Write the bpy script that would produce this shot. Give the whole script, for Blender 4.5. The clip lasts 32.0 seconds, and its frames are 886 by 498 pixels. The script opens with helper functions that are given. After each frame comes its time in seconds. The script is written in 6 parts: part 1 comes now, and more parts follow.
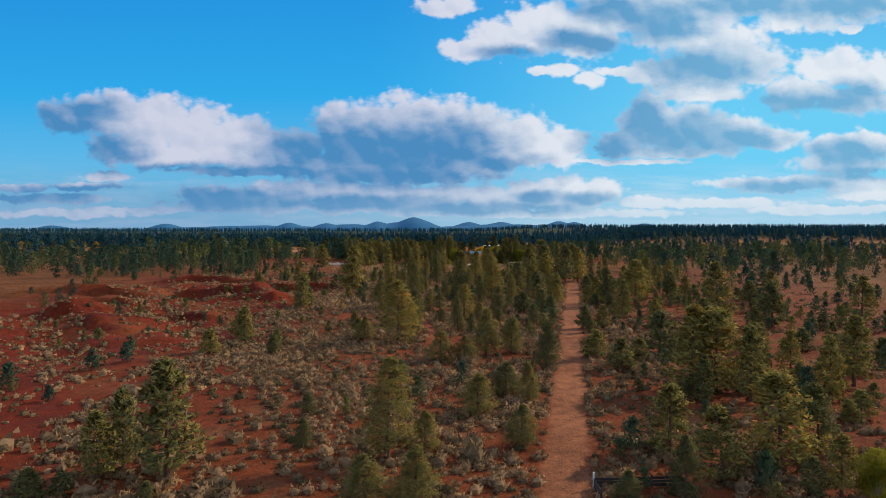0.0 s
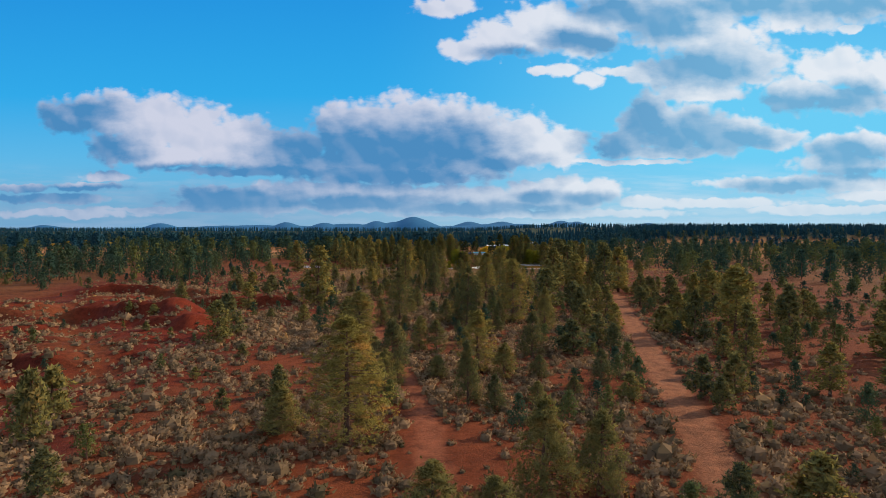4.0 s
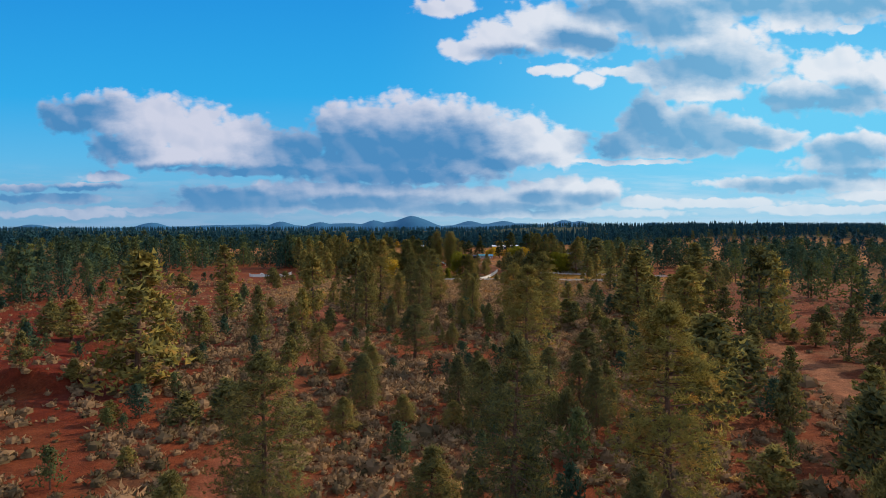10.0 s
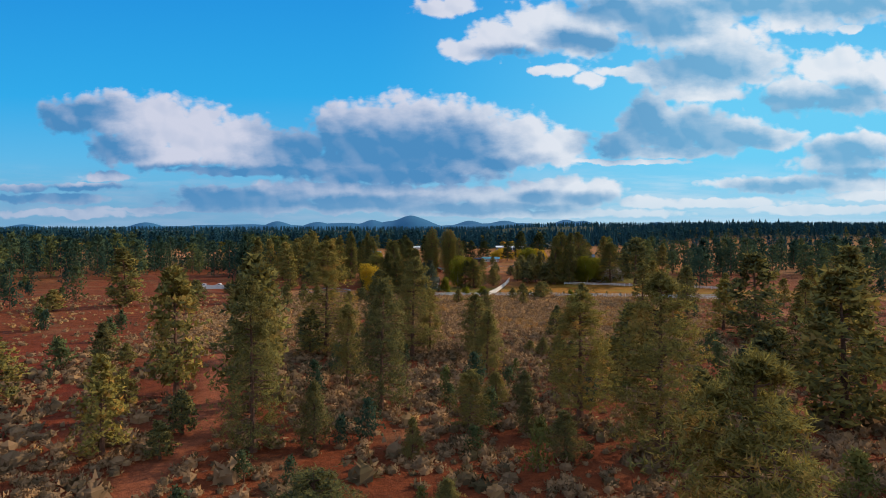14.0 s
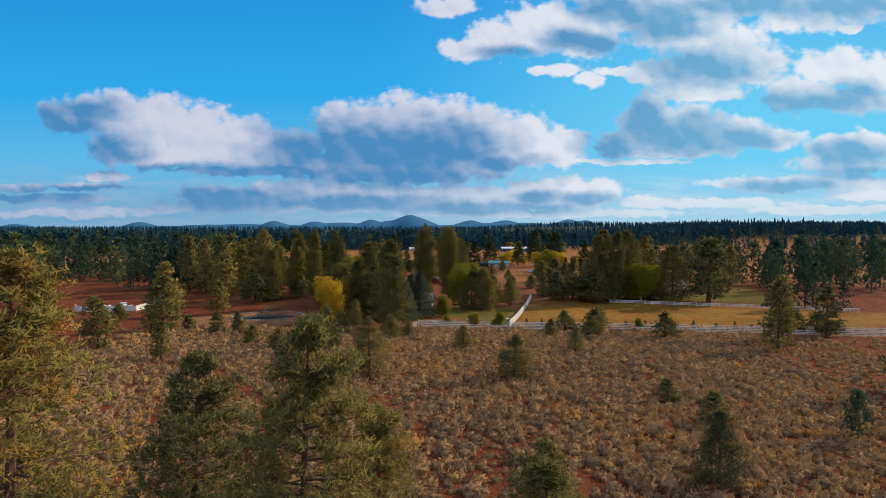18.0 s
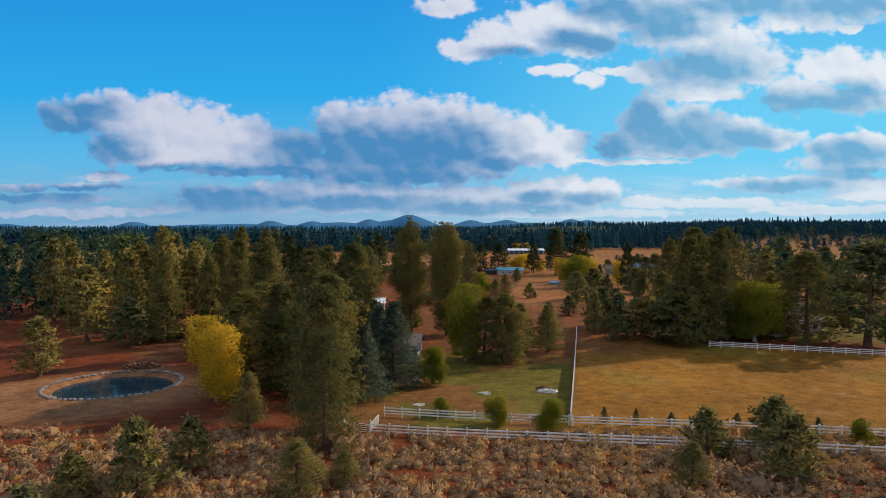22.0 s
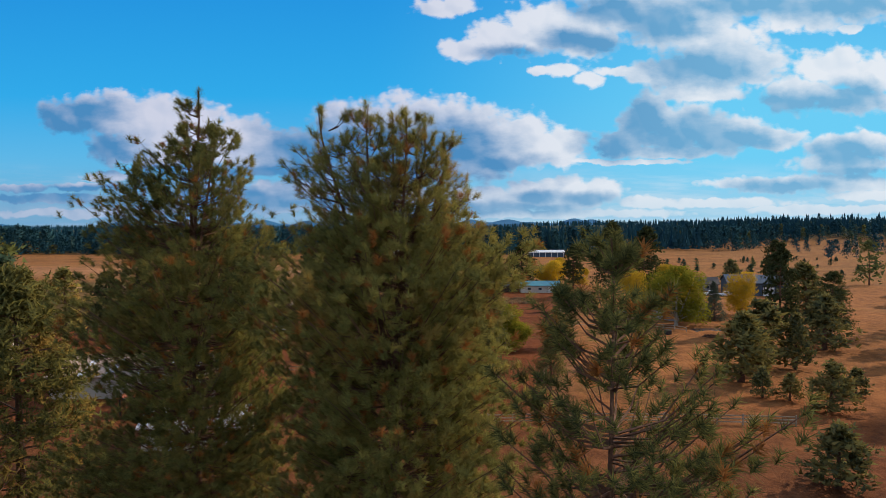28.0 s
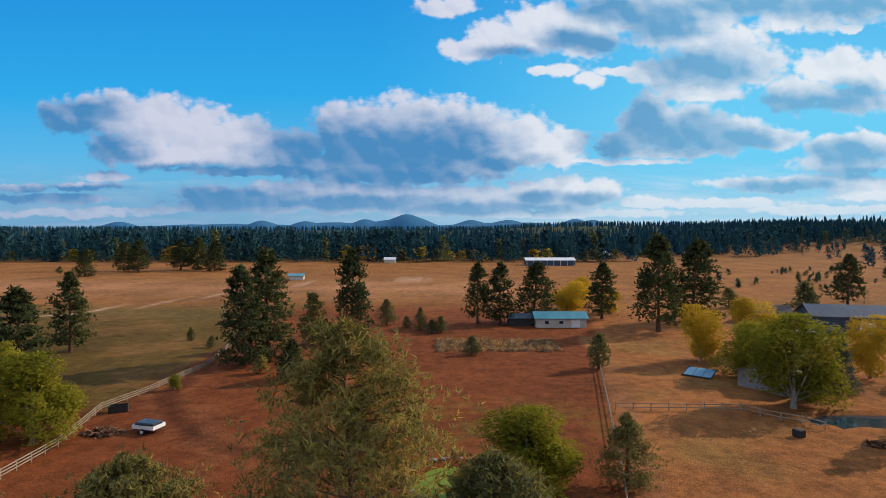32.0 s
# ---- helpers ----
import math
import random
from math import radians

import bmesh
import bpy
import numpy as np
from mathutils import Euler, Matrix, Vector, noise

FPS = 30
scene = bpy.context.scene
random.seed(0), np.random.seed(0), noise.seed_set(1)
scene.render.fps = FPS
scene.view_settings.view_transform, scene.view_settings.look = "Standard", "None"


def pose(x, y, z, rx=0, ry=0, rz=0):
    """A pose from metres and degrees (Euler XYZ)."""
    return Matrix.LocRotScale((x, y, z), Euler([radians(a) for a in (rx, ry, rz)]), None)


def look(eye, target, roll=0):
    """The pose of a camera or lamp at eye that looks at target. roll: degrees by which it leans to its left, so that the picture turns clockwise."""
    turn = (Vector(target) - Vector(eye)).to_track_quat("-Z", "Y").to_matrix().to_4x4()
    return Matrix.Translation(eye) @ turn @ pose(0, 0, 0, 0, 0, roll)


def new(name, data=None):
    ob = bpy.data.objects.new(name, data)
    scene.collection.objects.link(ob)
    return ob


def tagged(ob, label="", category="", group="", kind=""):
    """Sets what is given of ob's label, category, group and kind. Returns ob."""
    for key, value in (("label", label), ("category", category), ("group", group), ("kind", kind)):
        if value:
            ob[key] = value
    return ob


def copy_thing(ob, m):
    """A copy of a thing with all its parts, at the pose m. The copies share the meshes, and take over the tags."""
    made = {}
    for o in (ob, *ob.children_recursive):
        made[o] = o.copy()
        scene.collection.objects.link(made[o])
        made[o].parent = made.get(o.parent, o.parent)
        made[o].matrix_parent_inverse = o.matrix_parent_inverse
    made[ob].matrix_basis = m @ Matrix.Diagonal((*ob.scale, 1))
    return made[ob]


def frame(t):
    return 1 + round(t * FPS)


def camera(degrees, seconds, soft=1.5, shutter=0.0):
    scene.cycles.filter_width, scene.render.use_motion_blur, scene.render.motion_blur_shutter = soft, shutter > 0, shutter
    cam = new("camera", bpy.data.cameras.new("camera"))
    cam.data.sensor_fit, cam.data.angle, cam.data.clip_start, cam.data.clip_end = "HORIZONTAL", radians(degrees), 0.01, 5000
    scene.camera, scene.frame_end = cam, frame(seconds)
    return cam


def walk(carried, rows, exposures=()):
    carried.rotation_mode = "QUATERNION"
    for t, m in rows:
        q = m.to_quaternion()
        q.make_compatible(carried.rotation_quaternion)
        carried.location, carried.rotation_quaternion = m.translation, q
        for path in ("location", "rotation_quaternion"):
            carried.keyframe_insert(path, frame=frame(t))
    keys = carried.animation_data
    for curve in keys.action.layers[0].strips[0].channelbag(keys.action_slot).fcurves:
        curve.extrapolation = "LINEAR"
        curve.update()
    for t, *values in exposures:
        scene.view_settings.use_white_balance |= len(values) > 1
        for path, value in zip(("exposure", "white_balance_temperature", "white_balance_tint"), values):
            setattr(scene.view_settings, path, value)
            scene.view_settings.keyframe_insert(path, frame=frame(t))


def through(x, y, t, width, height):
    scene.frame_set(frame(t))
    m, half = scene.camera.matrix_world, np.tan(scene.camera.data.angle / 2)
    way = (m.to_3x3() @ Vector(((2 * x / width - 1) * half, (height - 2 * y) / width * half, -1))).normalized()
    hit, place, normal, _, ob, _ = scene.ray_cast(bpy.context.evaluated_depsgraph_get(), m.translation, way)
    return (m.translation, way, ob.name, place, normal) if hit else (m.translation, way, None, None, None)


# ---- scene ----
cam = camera(72, 32.0, 0.5)
PATH = [
    (0, -0.00, 0.00, 30.42), (1, 0.09, 21.72, 29.78), (2, 0.17, 43.40, 29.17), (3, 0.26, 65.11, 28.62),
    (4, 0.39, 87.01, 28.13), (5, 0.60, 109.23, 27.69), (6, 0.87, 131.76, 27.29), (7, 1.19, 154.44, 26.91),
    (8, 1.52, 177.05, 26.51), (9, 1.85, 199.49, 26.10), (10, 2.21, 221.69, 25.76), (11, 2.61, 243.66, 25.51),
    (12, 3.04, 265.55, 25.30), (13, 3.49, 287.55, 25.06), (14, 3.92, 309.66, 24.73), (15, 4.28, 331.73, 24.38),
    (16, 4.55, 353.64, 24.07), (17, 4.79, 375.39, 23.85), (18, 5.04, 396.91, 23.75), (19, 5.35, 418.17, 23.70),
    (20, 5.70, 439.20, 23.64), (21, 6.03, 460.06, 23.54), (22, 6.33, 480.91, 23.42), (23, 6.62, 501.88, 23.26),
    (24, 6.92, 522.93, 23.00), (25, 7.25, 543.91, 22.62), (25.5, 7.42, 554.3, 22.20), (26.5, 7.80, 574.6, 21.30),
    (27.5, 8.30, 593.97, 20.86), (28, 9.00, 603.26, 21.14), (28.5, 10.00, 611.85, 22.37), (29, 9.66, 619.28, 24.50),
    (29.4, 9.85, 624.65, 24.85), (30, 10.36, 630.52, 24.85), (30.5, 10.44, 636.0, 24.75), (31, 10.60, 642.19, 24.72),
    (31.5, 11.15, 649.6, 24.95), (32, 11.55, 656.70, 25.45),
]
walk(cam, [(t, pose(x, y, z, 90 - 1.695, 0, 0)) for t, x, y, z in PATH])

# ---------------------------------------------------------------- light
SUN_WAY = Vector((0.765, 0.408, 0.5))  # towards the sun: low on the right, a little ahead
sun = new("sun", bpy.data.lights.new("sun", "SUN"))
sun.data.energy, sun.data.angle, sun.data.color = 4.2, radians(0.6), (1.0, 0.82, 0.60)
sun.matrix_world = look(SUN_WAY * 200, (0, 0, 0))
scene.view_settings.exposure = 0.0

world = bpy.data.worlds.new("sky")
scene.world = world
world.use_nodes = True


def node(tree, kind, **sets):
    n = tree.nodes.new(kind)
    for key, value in sets.items():
        if key == "ops":
            n.operation = value
        elif key == "blend":
            n.blend_type = value
        elif key == "dtype":
            n.data_type = value
    return n


def link(tree, a, b):
    tree.links.new(a, b)


def math_node(tree, op, a, b=None, c=None, clamp=False):
    n = tree.nodes.new("ShaderNodeMath")
    n.operation, n.use_clamp = op, clamp
    for i, v in enumerate((a, b, c)):
        if v is None:
            continue
        if isinstance(v, (int, float)):
            n.inputs[i].default_value = v
        else:
            link(tree, v, n.inputs[i])
    return n.outputs[0]


def mix_colour(tree, fac, a, b, blend="MIX"):
    n = tree.nodes.new("ShaderNodeMix")
    n.data_type, n.blend_type = "RGBA", blend
    for sock, v in ((n.inputs[0], fac), (n.inputs[6], a), (n.inputs[7], b)):
        if isinstance(v, (int, float)):
            sock.default_value = v
        elif isinstance(v, tuple):
            sock.default_value = (*v, 1.0)
        else:
            link(tree, v, sock)
    return n.outputs[2]


def smooth_range(tree, v, lo, hi, to_lo=0.0, to_hi=1.0):
    n = tree.nodes.new("ShaderNodeMapRange")
    n.interpolation_type = "SMOOTHSTEP"
    link(tree, v, n.inputs[0])
    for i, x in enumerate((lo, hi, to_lo, to_hi)):
        n.inputs[i + 1].default_value = x
    return n.outputs[0]


# Clouds, bank by bank, and the shaded hearts of them: centre (across, up) and half sizes, as tangents of the angles from due north and the level.
WEST_CUMULUS = [
    (-0.619, 0.187, 0.041, 0.025), (-0.582, 0.191, 0.052, 0.035), (-0.533, 0.187, 0.061, 0.041), (-0.472, 0.170, 0.080, 0.053),
    (-0.400, 0.151, 0.082, 0.054), (-0.336, 0.143, 0.067, 0.047), (-0.293, 0.139, 0.041, 0.041), (-0.534, 0.132, 0.046, 0.028),
    (-0.447, 0.123, 0.083, 0.025),
]
MIDDLE_CUMULUS = [
    (-0.087, 0.136, 0.120, 0.048), (-0.281, 0.114, 0.065, 0.022), (-0.230, 0.139, 0.046, 0.030), (-0.171, 0.163, 0.048, 0.046), (-0.107, 0.169, 0.070, 0.046), (-0.052, 0.174, 0.072, 0.054),
    (0.006, 0.165, 0.070, 0.048), (0.066, 0.159, 0.067, 0.052), (0.124, 0.150, 0.057, 0.043), (0.183, 0.137, 0.057, 0.033),
    (-0.133, 0.112, 0.153, 0.033), (0.015, 0.115, 0.120, 0.037), (0.107, 0.123, 0.102, 0.022), (-0.318, 0.098, 0.158, 0.008),
    (-0.078, 0.088, 0.162, 0.014),
]
LOW_BANKS = [
    (-0.642, 0.053, 0.102, 0.009), (-0.309, 0.044, 0.148, 0.015), (-0.615, 0.029, 0.139, 0.008), (-0.133, 0.053, 0.139, 0.013), (-0.374, 0.059, 0.067, 0.016), (-0.281, 0.064, 0.061, 0.018), (-0.207, 0.067, 0.056, 0.019), (-0.159, 0.070, 0.044, 0.016),
    (-0.096, 0.063, 0.056, 0.016), (-0.041, 0.055, 0.061, 0.015), (0.020, 0.059, 0.056, 0.017), (0.076, 0.053, 0.052, 0.017),
    (0.135, 0.064, 0.039, 0.022), (0.200, 0.071, 0.054, 0.017), (0.253, 0.066, 0.043, 0.021), (0.191, 0.049, 0.093, 0.017),
    (-0.673, 0.072, 0.052, 0.008), (-0.547, 0.088, 0.043, 0.010), (-0.586, 0.072, 0.083, 0.008), (-0.115, 0.040, 0.297, 0.010),
    (-0.448, 0.035, 0.148, 0.006), (0.163, 0.029, 0.241, 0.008),
]
HIGH_MASS = [
    (0.005, 0.362, 0.052, 0.016), (0.039, 0.295, 0.044, 0.019), (0.097, 0.313, 0.052, 0.030), (0.163, 0.331, 0.065, 0.043),
    (0.226, 0.318, 0.061, 0.041), (0.199, 0.262, 0.032, 0.012), (0.239, 0.245, 0.024, 0.014), (0.289, 0.260, 0.043, 0.009),
    (0.153, 0.263, 0.015, 0.008), (0.308, 0.353, 0.102, 0.039), (0.393, 0.333, 0.096, 0.054), (0.446, 0.293, 0.082, 0.054),
    (0.507, 0.273, 0.057, 0.044), (0.416, 0.255, 0.098, 0.033), (0.336, 0.255, 0.039, 0.024), (0.412, 0.224, 0.083, 0.017),
    (0.473, 0.371, 0.148, 0.028), (0.592, 0.355, 0.102, 0.032), (0.688, 0.364, 0.083, 0.028), (0.661, 0.326, 0.020, 0.009),
]
EAST_CUMULUS = [
    (0.605, 0.269, 0.037, 0.026), (0.643, 0.264, 0.046, 0.032), (0.700, 0.253, 0.056, 0.033), (0.582, 0.222, 0.061, 0.028),
    (0.659, 0.213, 0.083, 0.022), (0.282, 0.141, 0.039, 0.022), (0.315, 0.170, 0.033, 0.033), (0.337, 0.200, 0.032, 0.030),
    (0.383, 0.169, 0.078, 0.043), (0.459, 0.159, 0.080, 0.035), (0.524, 0.150, 0.070, 0.019), (0.384, 0.130, 0.111, 0.011),
    (0.301, 0.114, 0.111, 0.005), (0.635, 0.136, 0.048, 0.025), (0.702, 0.141, 0.065, 0.028), (0.661, 0.112, 0.089, 0.020),
    (0.477, 0.079, 0.056, 0.009), (0.556, 0.075, 0.100, 0.015), (0.662, 0.077, 0.093, 0.019), (0.694, 0.058, 0.065, 0.010),
    (0.431, 0.047, 0.130, 0.010), (0.616, 0.034, 0.130, 0.009), (0.339, 0.047, 0.046, 0.011),
]
WEST_SHADE = [
    (-0.355, 0.053, 0.130, 0.022), (-0.152, 0.047, 0.158, 0.013), (0.033, 0.038, 0.130, 0.011), (-0.651, 0.059, 0.111, 0.017),
    (-0.641, 0.181, 0.039, 0.026), (-0.603, 0.165, 0.056, 0.030), (-0.552, 0.130, 0.056, 0.032), (-0.584, 0.196, 0.056, 0.020),
    (-0.419, 0.100, 0.176, 0.008), (-0.207, 0.136, 0.093, 0.041), (-0.133, 0.134, 0.102, 0.044),
    (-0.057, 0.126, 0.102, 0.052), (0.015, 0.136, 0.083, 0.043), (-0.078, 0.086, 0.195, 0.020), (-0.281, 0.095, 0.204, 0.013),
    (0.089, 0.110, 0.065, 0.015), (-0.337, 0.055, 0.102, 0.013), (-0.207, 0.047, 0.083, 0.009), (-0.133, 0.044, 0.120, 0.008),
    (0.149, 0.038, 0.074, 0.009), (-0.586, 0.069, 0.093, 0.007), (0.070, 0.034, 0.065, 0.007),
]
EAST_SHADE = [
    (0.419, 0.266, 0.096, 0.032), (0.354, 0.338, 0.074, 0.032), (0.280, 0.358, 0.065, 0.024), (0.500, 0.367, 0.120, 0.019),
    (0.647, 0.366, 0.102, 0.026), (0.253, 0.304, 0.037, 0.015), (0.563, 0.207, 0.069, 0.020), (0.673, 0.220, 0.046, 0.024),
    (0.622, 0.209, 0.074, 0.015), (0.275, 0.141, 0.048, 0.024), (0.328, 0.180, 0.043, 0.044), (0.393, 0.156, 0.096, 0.035),
    (0.469, 0.145, 0.078, 0.022), (0.661, 0.125, 0.078, 0.024), (0.569, 0.073, 0.102, 0.013), (0.680, 0.095, 0.074, 0.013),
    (0.207, 0.311, 0.046, 0.017), (0.107, 0.291, 0.046, 0.011), (0.154, 0.055, 0.037, 0.011), (0.237, 0.051, 0.046, 0.011),
]
CLOUDS = WEST_CUMULUS + MIDDLE_CUMULUS + LOW_BANKS + HIGH_MASS + EAST_CUMULUS
HEARTS = WEST_SHADE + EAST_SHADE


def bank_group(name, banks, join):
    """How far outside the nearest of some rounded banks a place lies: under 1 is within."""
    g = bpy.data.node_groups.new(name, "ShaderNodeTree")
    g.interface.new_socket("place", in_out="INPUT", socket_type="NodeSocketVector")
    g.interface.new_socket("distance", in_out="OUTPUT", socket_type="NodeSocketFloat")
    gin, gout = g.nodes.new("NodeGroupInput"), g.nodes.new("NodeGroupOutput")
    xyz = g.nodes.new("ShaderNodeSeparateXYZ")
    link(g, gin.outputs[0], xyz.inputs[0])
    near = None
    for u, v, ru, rv in banks:
        p = g.nodes.new("ShaderNodeCombineXYZ")
        link(g, xyz.outputs[0], p.inputs[0])
        link(g, xyz.outputs[1], p.inputs[1])
        if near is not None:
            link(g, near, p.inputs[2])
        m = g.nodes.new("ShaderNodeVectorMath")
        m.operation = "MULTIPLY_ADD"
        m.inputs[1].default_value, m.inputs[2].default_value = (1 / ru, 1 / rv, 1e-4), (-u / ru, -v / rv, 0)
        link(g, p.outputs[0], m.inputs[0])
        d = g.nodes.new("ShaderNodeVectorMath")
        d.operation = "LENGTH"
        link(g, m.outputs[0], d.inputs[0])
        near = d.outputs["Value"] if near is None else math_node(g, "SMOOTH_MIN", near, d.outputs["Value"], join)
    link(g, near, gout.inputs[0])
    return g


def build_sky():
    t = world.node_tree
    t.nodes.clear()
    out, back = t.nodes.new("ShaderNodeOutputWorld"), t.nodes.new("ShaderNodeBackground")
    way = t.nodes.new("ShaderNodeTexCoord").outputs["Generated"]
    xyz = t.nodes.new("ShaderNodeSeparateXYZ")
    link(t, way, xyz.inputs[0])
    ahead = math_node(t, "MAXIMUM", math_node(t, "ABSOLUTE", xyz.outputs["Y"]), 0.12)
    place = t.nodes.new("ShaderNodeCombineXYZ")
    link(t, math_node(t, "DIVIDE", xyz.outputs["X"], ahead), place.inputs[0])
    up = math_node(t, "DIVIDE", xyz.outputs["Z"], ahead)
    link(t, up, place.inputs[1])

    sky = t.nodes.new("ShaderNodeTexSky")
    sky.sky_type, sky.sun_disc = "NISHITA", False
    sky.sun_elevation, sky.sun_rotation = radians(30), radians(62)
    sky.altitude, sky.air_density, sky.dust_density, sky.ozone_density = 1100, 1.0, 0.4, 2.5
    clear = t.nodes.new("ShaderNodeHueSaturation")
    clear.inputs["Hue"].default_value = 0.505
    clear.inputs["Saturation"].default_value = 1.2
    clear.inputs["Value"].default_value = SKY_VALUE
    link(t, sky.outputs[0], clear.inputs["Color"])
    blue = mix_colour(t, 1.0, clear.outputs[0], SKY_TINT, "MULTIPLY")
    fade = t.nodes.new("ShaderNodeValToRGB")
    while len(fade.color_ramp.elements) < len(SKY_FADE):
        fade.color_ramp.elements.new(0.5)
    for e, (p, c) in zip(fade.color_ramp.elements, SKY_FADE):
        e.position, e.color = p, (*c, 1)
    link(t, up, fade.inputs[0])
    blue = mix_colour(t, 0.9, blue, fade.outputs[0])

    across = t.nodes.new("ShaderNodeSeparateXYZ")
    link(t, place.outputs[0], across.inputs[0])
    veil_right = math_node(t, "MULTIPLY", smooth_range(t, across.outputs[0], -0.15, 0.50), smooth_range(t, up, 0.60, 0.15, 0.0, 0.9))
    blue = mix_colour(t, veil_right, blue, (0.16, 0.63, 0.92))
    haze = mix_colour(t, smooth_range(t, across.outputs[0], -0.5, 0.45), (0.15, 0.34, 0.57), (0.40, 0.62, 0.78))
    blue = mix_colour(t, math_node(t, "MULTIPLY", smooth_range(t, up, 0.13, 0.0), 0.8), blue, haze)

    def shifted(vector, shift, scale=(1, 1, 1)):
        n = t.nodes.new("ShaderNodeVectorMath")
        n.operation = "MULTIPLY_ADD"
        n.inputs[1].default_value, n.inputs[2].default_value = scale, shift
        link(t, vector, n.inputs[0])
        return n.outputs[0]
    def billow(vector, scale, detail, roughness=0.56):
        n = t.nodes.new("ShaderNodeTexNoise")
        n.inputs["Scale"].default_value, n.inputs["Detail"].default_value, n.inputs["Roughness"].default_value = scale, detail, roughness
        link(t, vector, n.inputs["Vector"])
        return n
    def added(a, b):
        n = t.nodes.new("ShaderNodeVectorMath")
        n.operation = "ADD"
        link(t, a, n.inputs[0])
        link(t, b, n.inputs[1])
        return n.outputs[0]
    def inside(where, group):
        n = t.nodes.new("ShaderNodeGroup")
        n.node_tree = group
        link(t, where, n.inputs[0])
        return math_node(t, "MAXIMUM", math_node(t, "SUBTRACT", 1.0, n.outputs[0]), -1.5)
    def puffs(vector, scale):
        n = t.nodes.new("ShaderNodeTexVoronoi")
        n.feature = "SMOOTH_F1"
        n.inputs["Scale"].default_value, n.inputs["Smoothness"].default_value = scale, 0.35
        link(t, vector, n.inputs["Vector"])
        return n.outputs["Distance"]
    # broad and fine swirls push the outlines about; rounded puffs swell them
    broad = billow(place.outputs[0], 16.0, 3.0)
    curl = billow(place.outputs[0], 60.0, 4.0, 0.6)
    swirl = added(place.outputs[0], shifted(broad.outputs["Color"], (-0.0115, -0.0095, 0), (0.023, 0.019, 0)))
    swirl = added(swirl, shifted(curl.outputs["Color"], (-0.0045, -0.0040, 0), (0.009, 0.008, 0)))
    puff = puffs(swirl, 30.0)
    puff_up = puffs(shifted(swirl, (0.005, 0.008, 0)), 30.0)
    small = puffs(swirl, 75.0)
    wisp = billow(shifted(place.outputs[0], (0, 0, 0), (0.8, 1.6, 1.0)), 22.0, 8.0, 0.62).outputs["Fac"]
    edge = math_node(t, "ADD", inside(swirl, bank_group("cloud_banks", CLOUDS, 0.12)), math_node(t, "MULTIPLY_ADD", puff, -0.30, 0.22))
    edge = math_node(t, "ADD", edge, math_node(t, "MULTIPLY_ADD", small, -0.36, 0.15))
    edge = math_node(t, "ADD", edge, math_node(t, "MULTIPLY_ADD", wisp, 1.3, -0.65))
    cover = smooth_range(t, edge, -0.16, 0.30)
    deep = math_node(t, "ADD", inside(swirl, bank_group("cloud_hearts", HEARTS, 0.5)), math_node(t, "MULTIPLY_ADD", broad.outputs["Fac"], 0.5, -0.25))
    deep = math_node(t, "ADD", deep, math_node(t, "MULTIPLY_ADD", wisp, 1.2, -0.56))
    shade = smooth_range(t, deep, -0.85, 0.75, 0.0, 1.0)
    shade = math_node(t, "MULTIPLY_ADD", math_node(t, "SUBTRACT", puff, puff_up), 0.5, shade)
    shade = math_node(t, "ADD", shade, math_node(t, "MULTIPLY_ADD", broad.outputs["Fac"], -0.4, 0.20), clamp=True)
    streak = billow(shifted(place.outputs[0], (0.3, 0, 0), (1.0, 7.0, 1.0)), 7.0, 6.0).outputs["Fac"]
    thin = math_node(t, "MULTIPLY", smooth_range(t, streak, 0.42, 0.62, 0.0, 0.32), math_node(t, "MULTIPLY", smooth_range(t, up, 0.12, 0.06), smooth_range(t, up, -0.01, 0.01)))
    cover = math_node(t, "MAXIMUM", cover, thin)
    # unseen bright cloud overhead and behind, added to fill the shadows
    over = t.nodes.new("ShaderNodeTexNoise")
    over.inputs["Scale"].default_value, over.inputs["Detail"].default_value = 2.2, 6.0
    link(t, way, over.inputs["Vector"])
    behind = math_node(t, "MAXIMUM", smooth_range(t, up, 0.45, 0.7), smooth_range(t, xyz.outputs["Y"], 0.1, -0.2))
    fill_veil = math_node(t, "MULTIPLY", smooth_range(t, over.outputs["Fac"], 0.40, 0.56), behind)
    cover = math_node(t, "MAXIMUM", math_node(t, "MULTIPLY", cover, math_node(t, "SUBTRACT", 1.0, behind)), fill_veil)
    shade = math_node(t, "MULTIPLY", shade, math_node(t, "SUBTRACT", 1.0, behind))
    low = smooth_range(t, up, 0.09, 0.01)
    lit = mix_colour(t, smooth_range(t, across.outputs[0], -0.2, 0.35), CLOUD_LIT_WEST, CLOUD_LIT_EAST)
    dark = mix_colour(t, smooth_range(t, across.outputs[0], 0.0, 0.55), CLOUD_SHADE_WEST, CLOUD_SHADE_EAST)
    body = mix_colour(t, shade, lit, dark)
    body = mix_colour(t, math_node(t, "MULTIPLY", low, 0.5), body, haze)
    full = mix_colour(t, math_node(t, "MULTIPLY", cover, 0.96), blue, body)
    link(t, full, back.inputs["Color"])
    back.inputs["Strength"].default_value = 1.0
    link(t, back.outputs[0], out.inputs["Surface"])


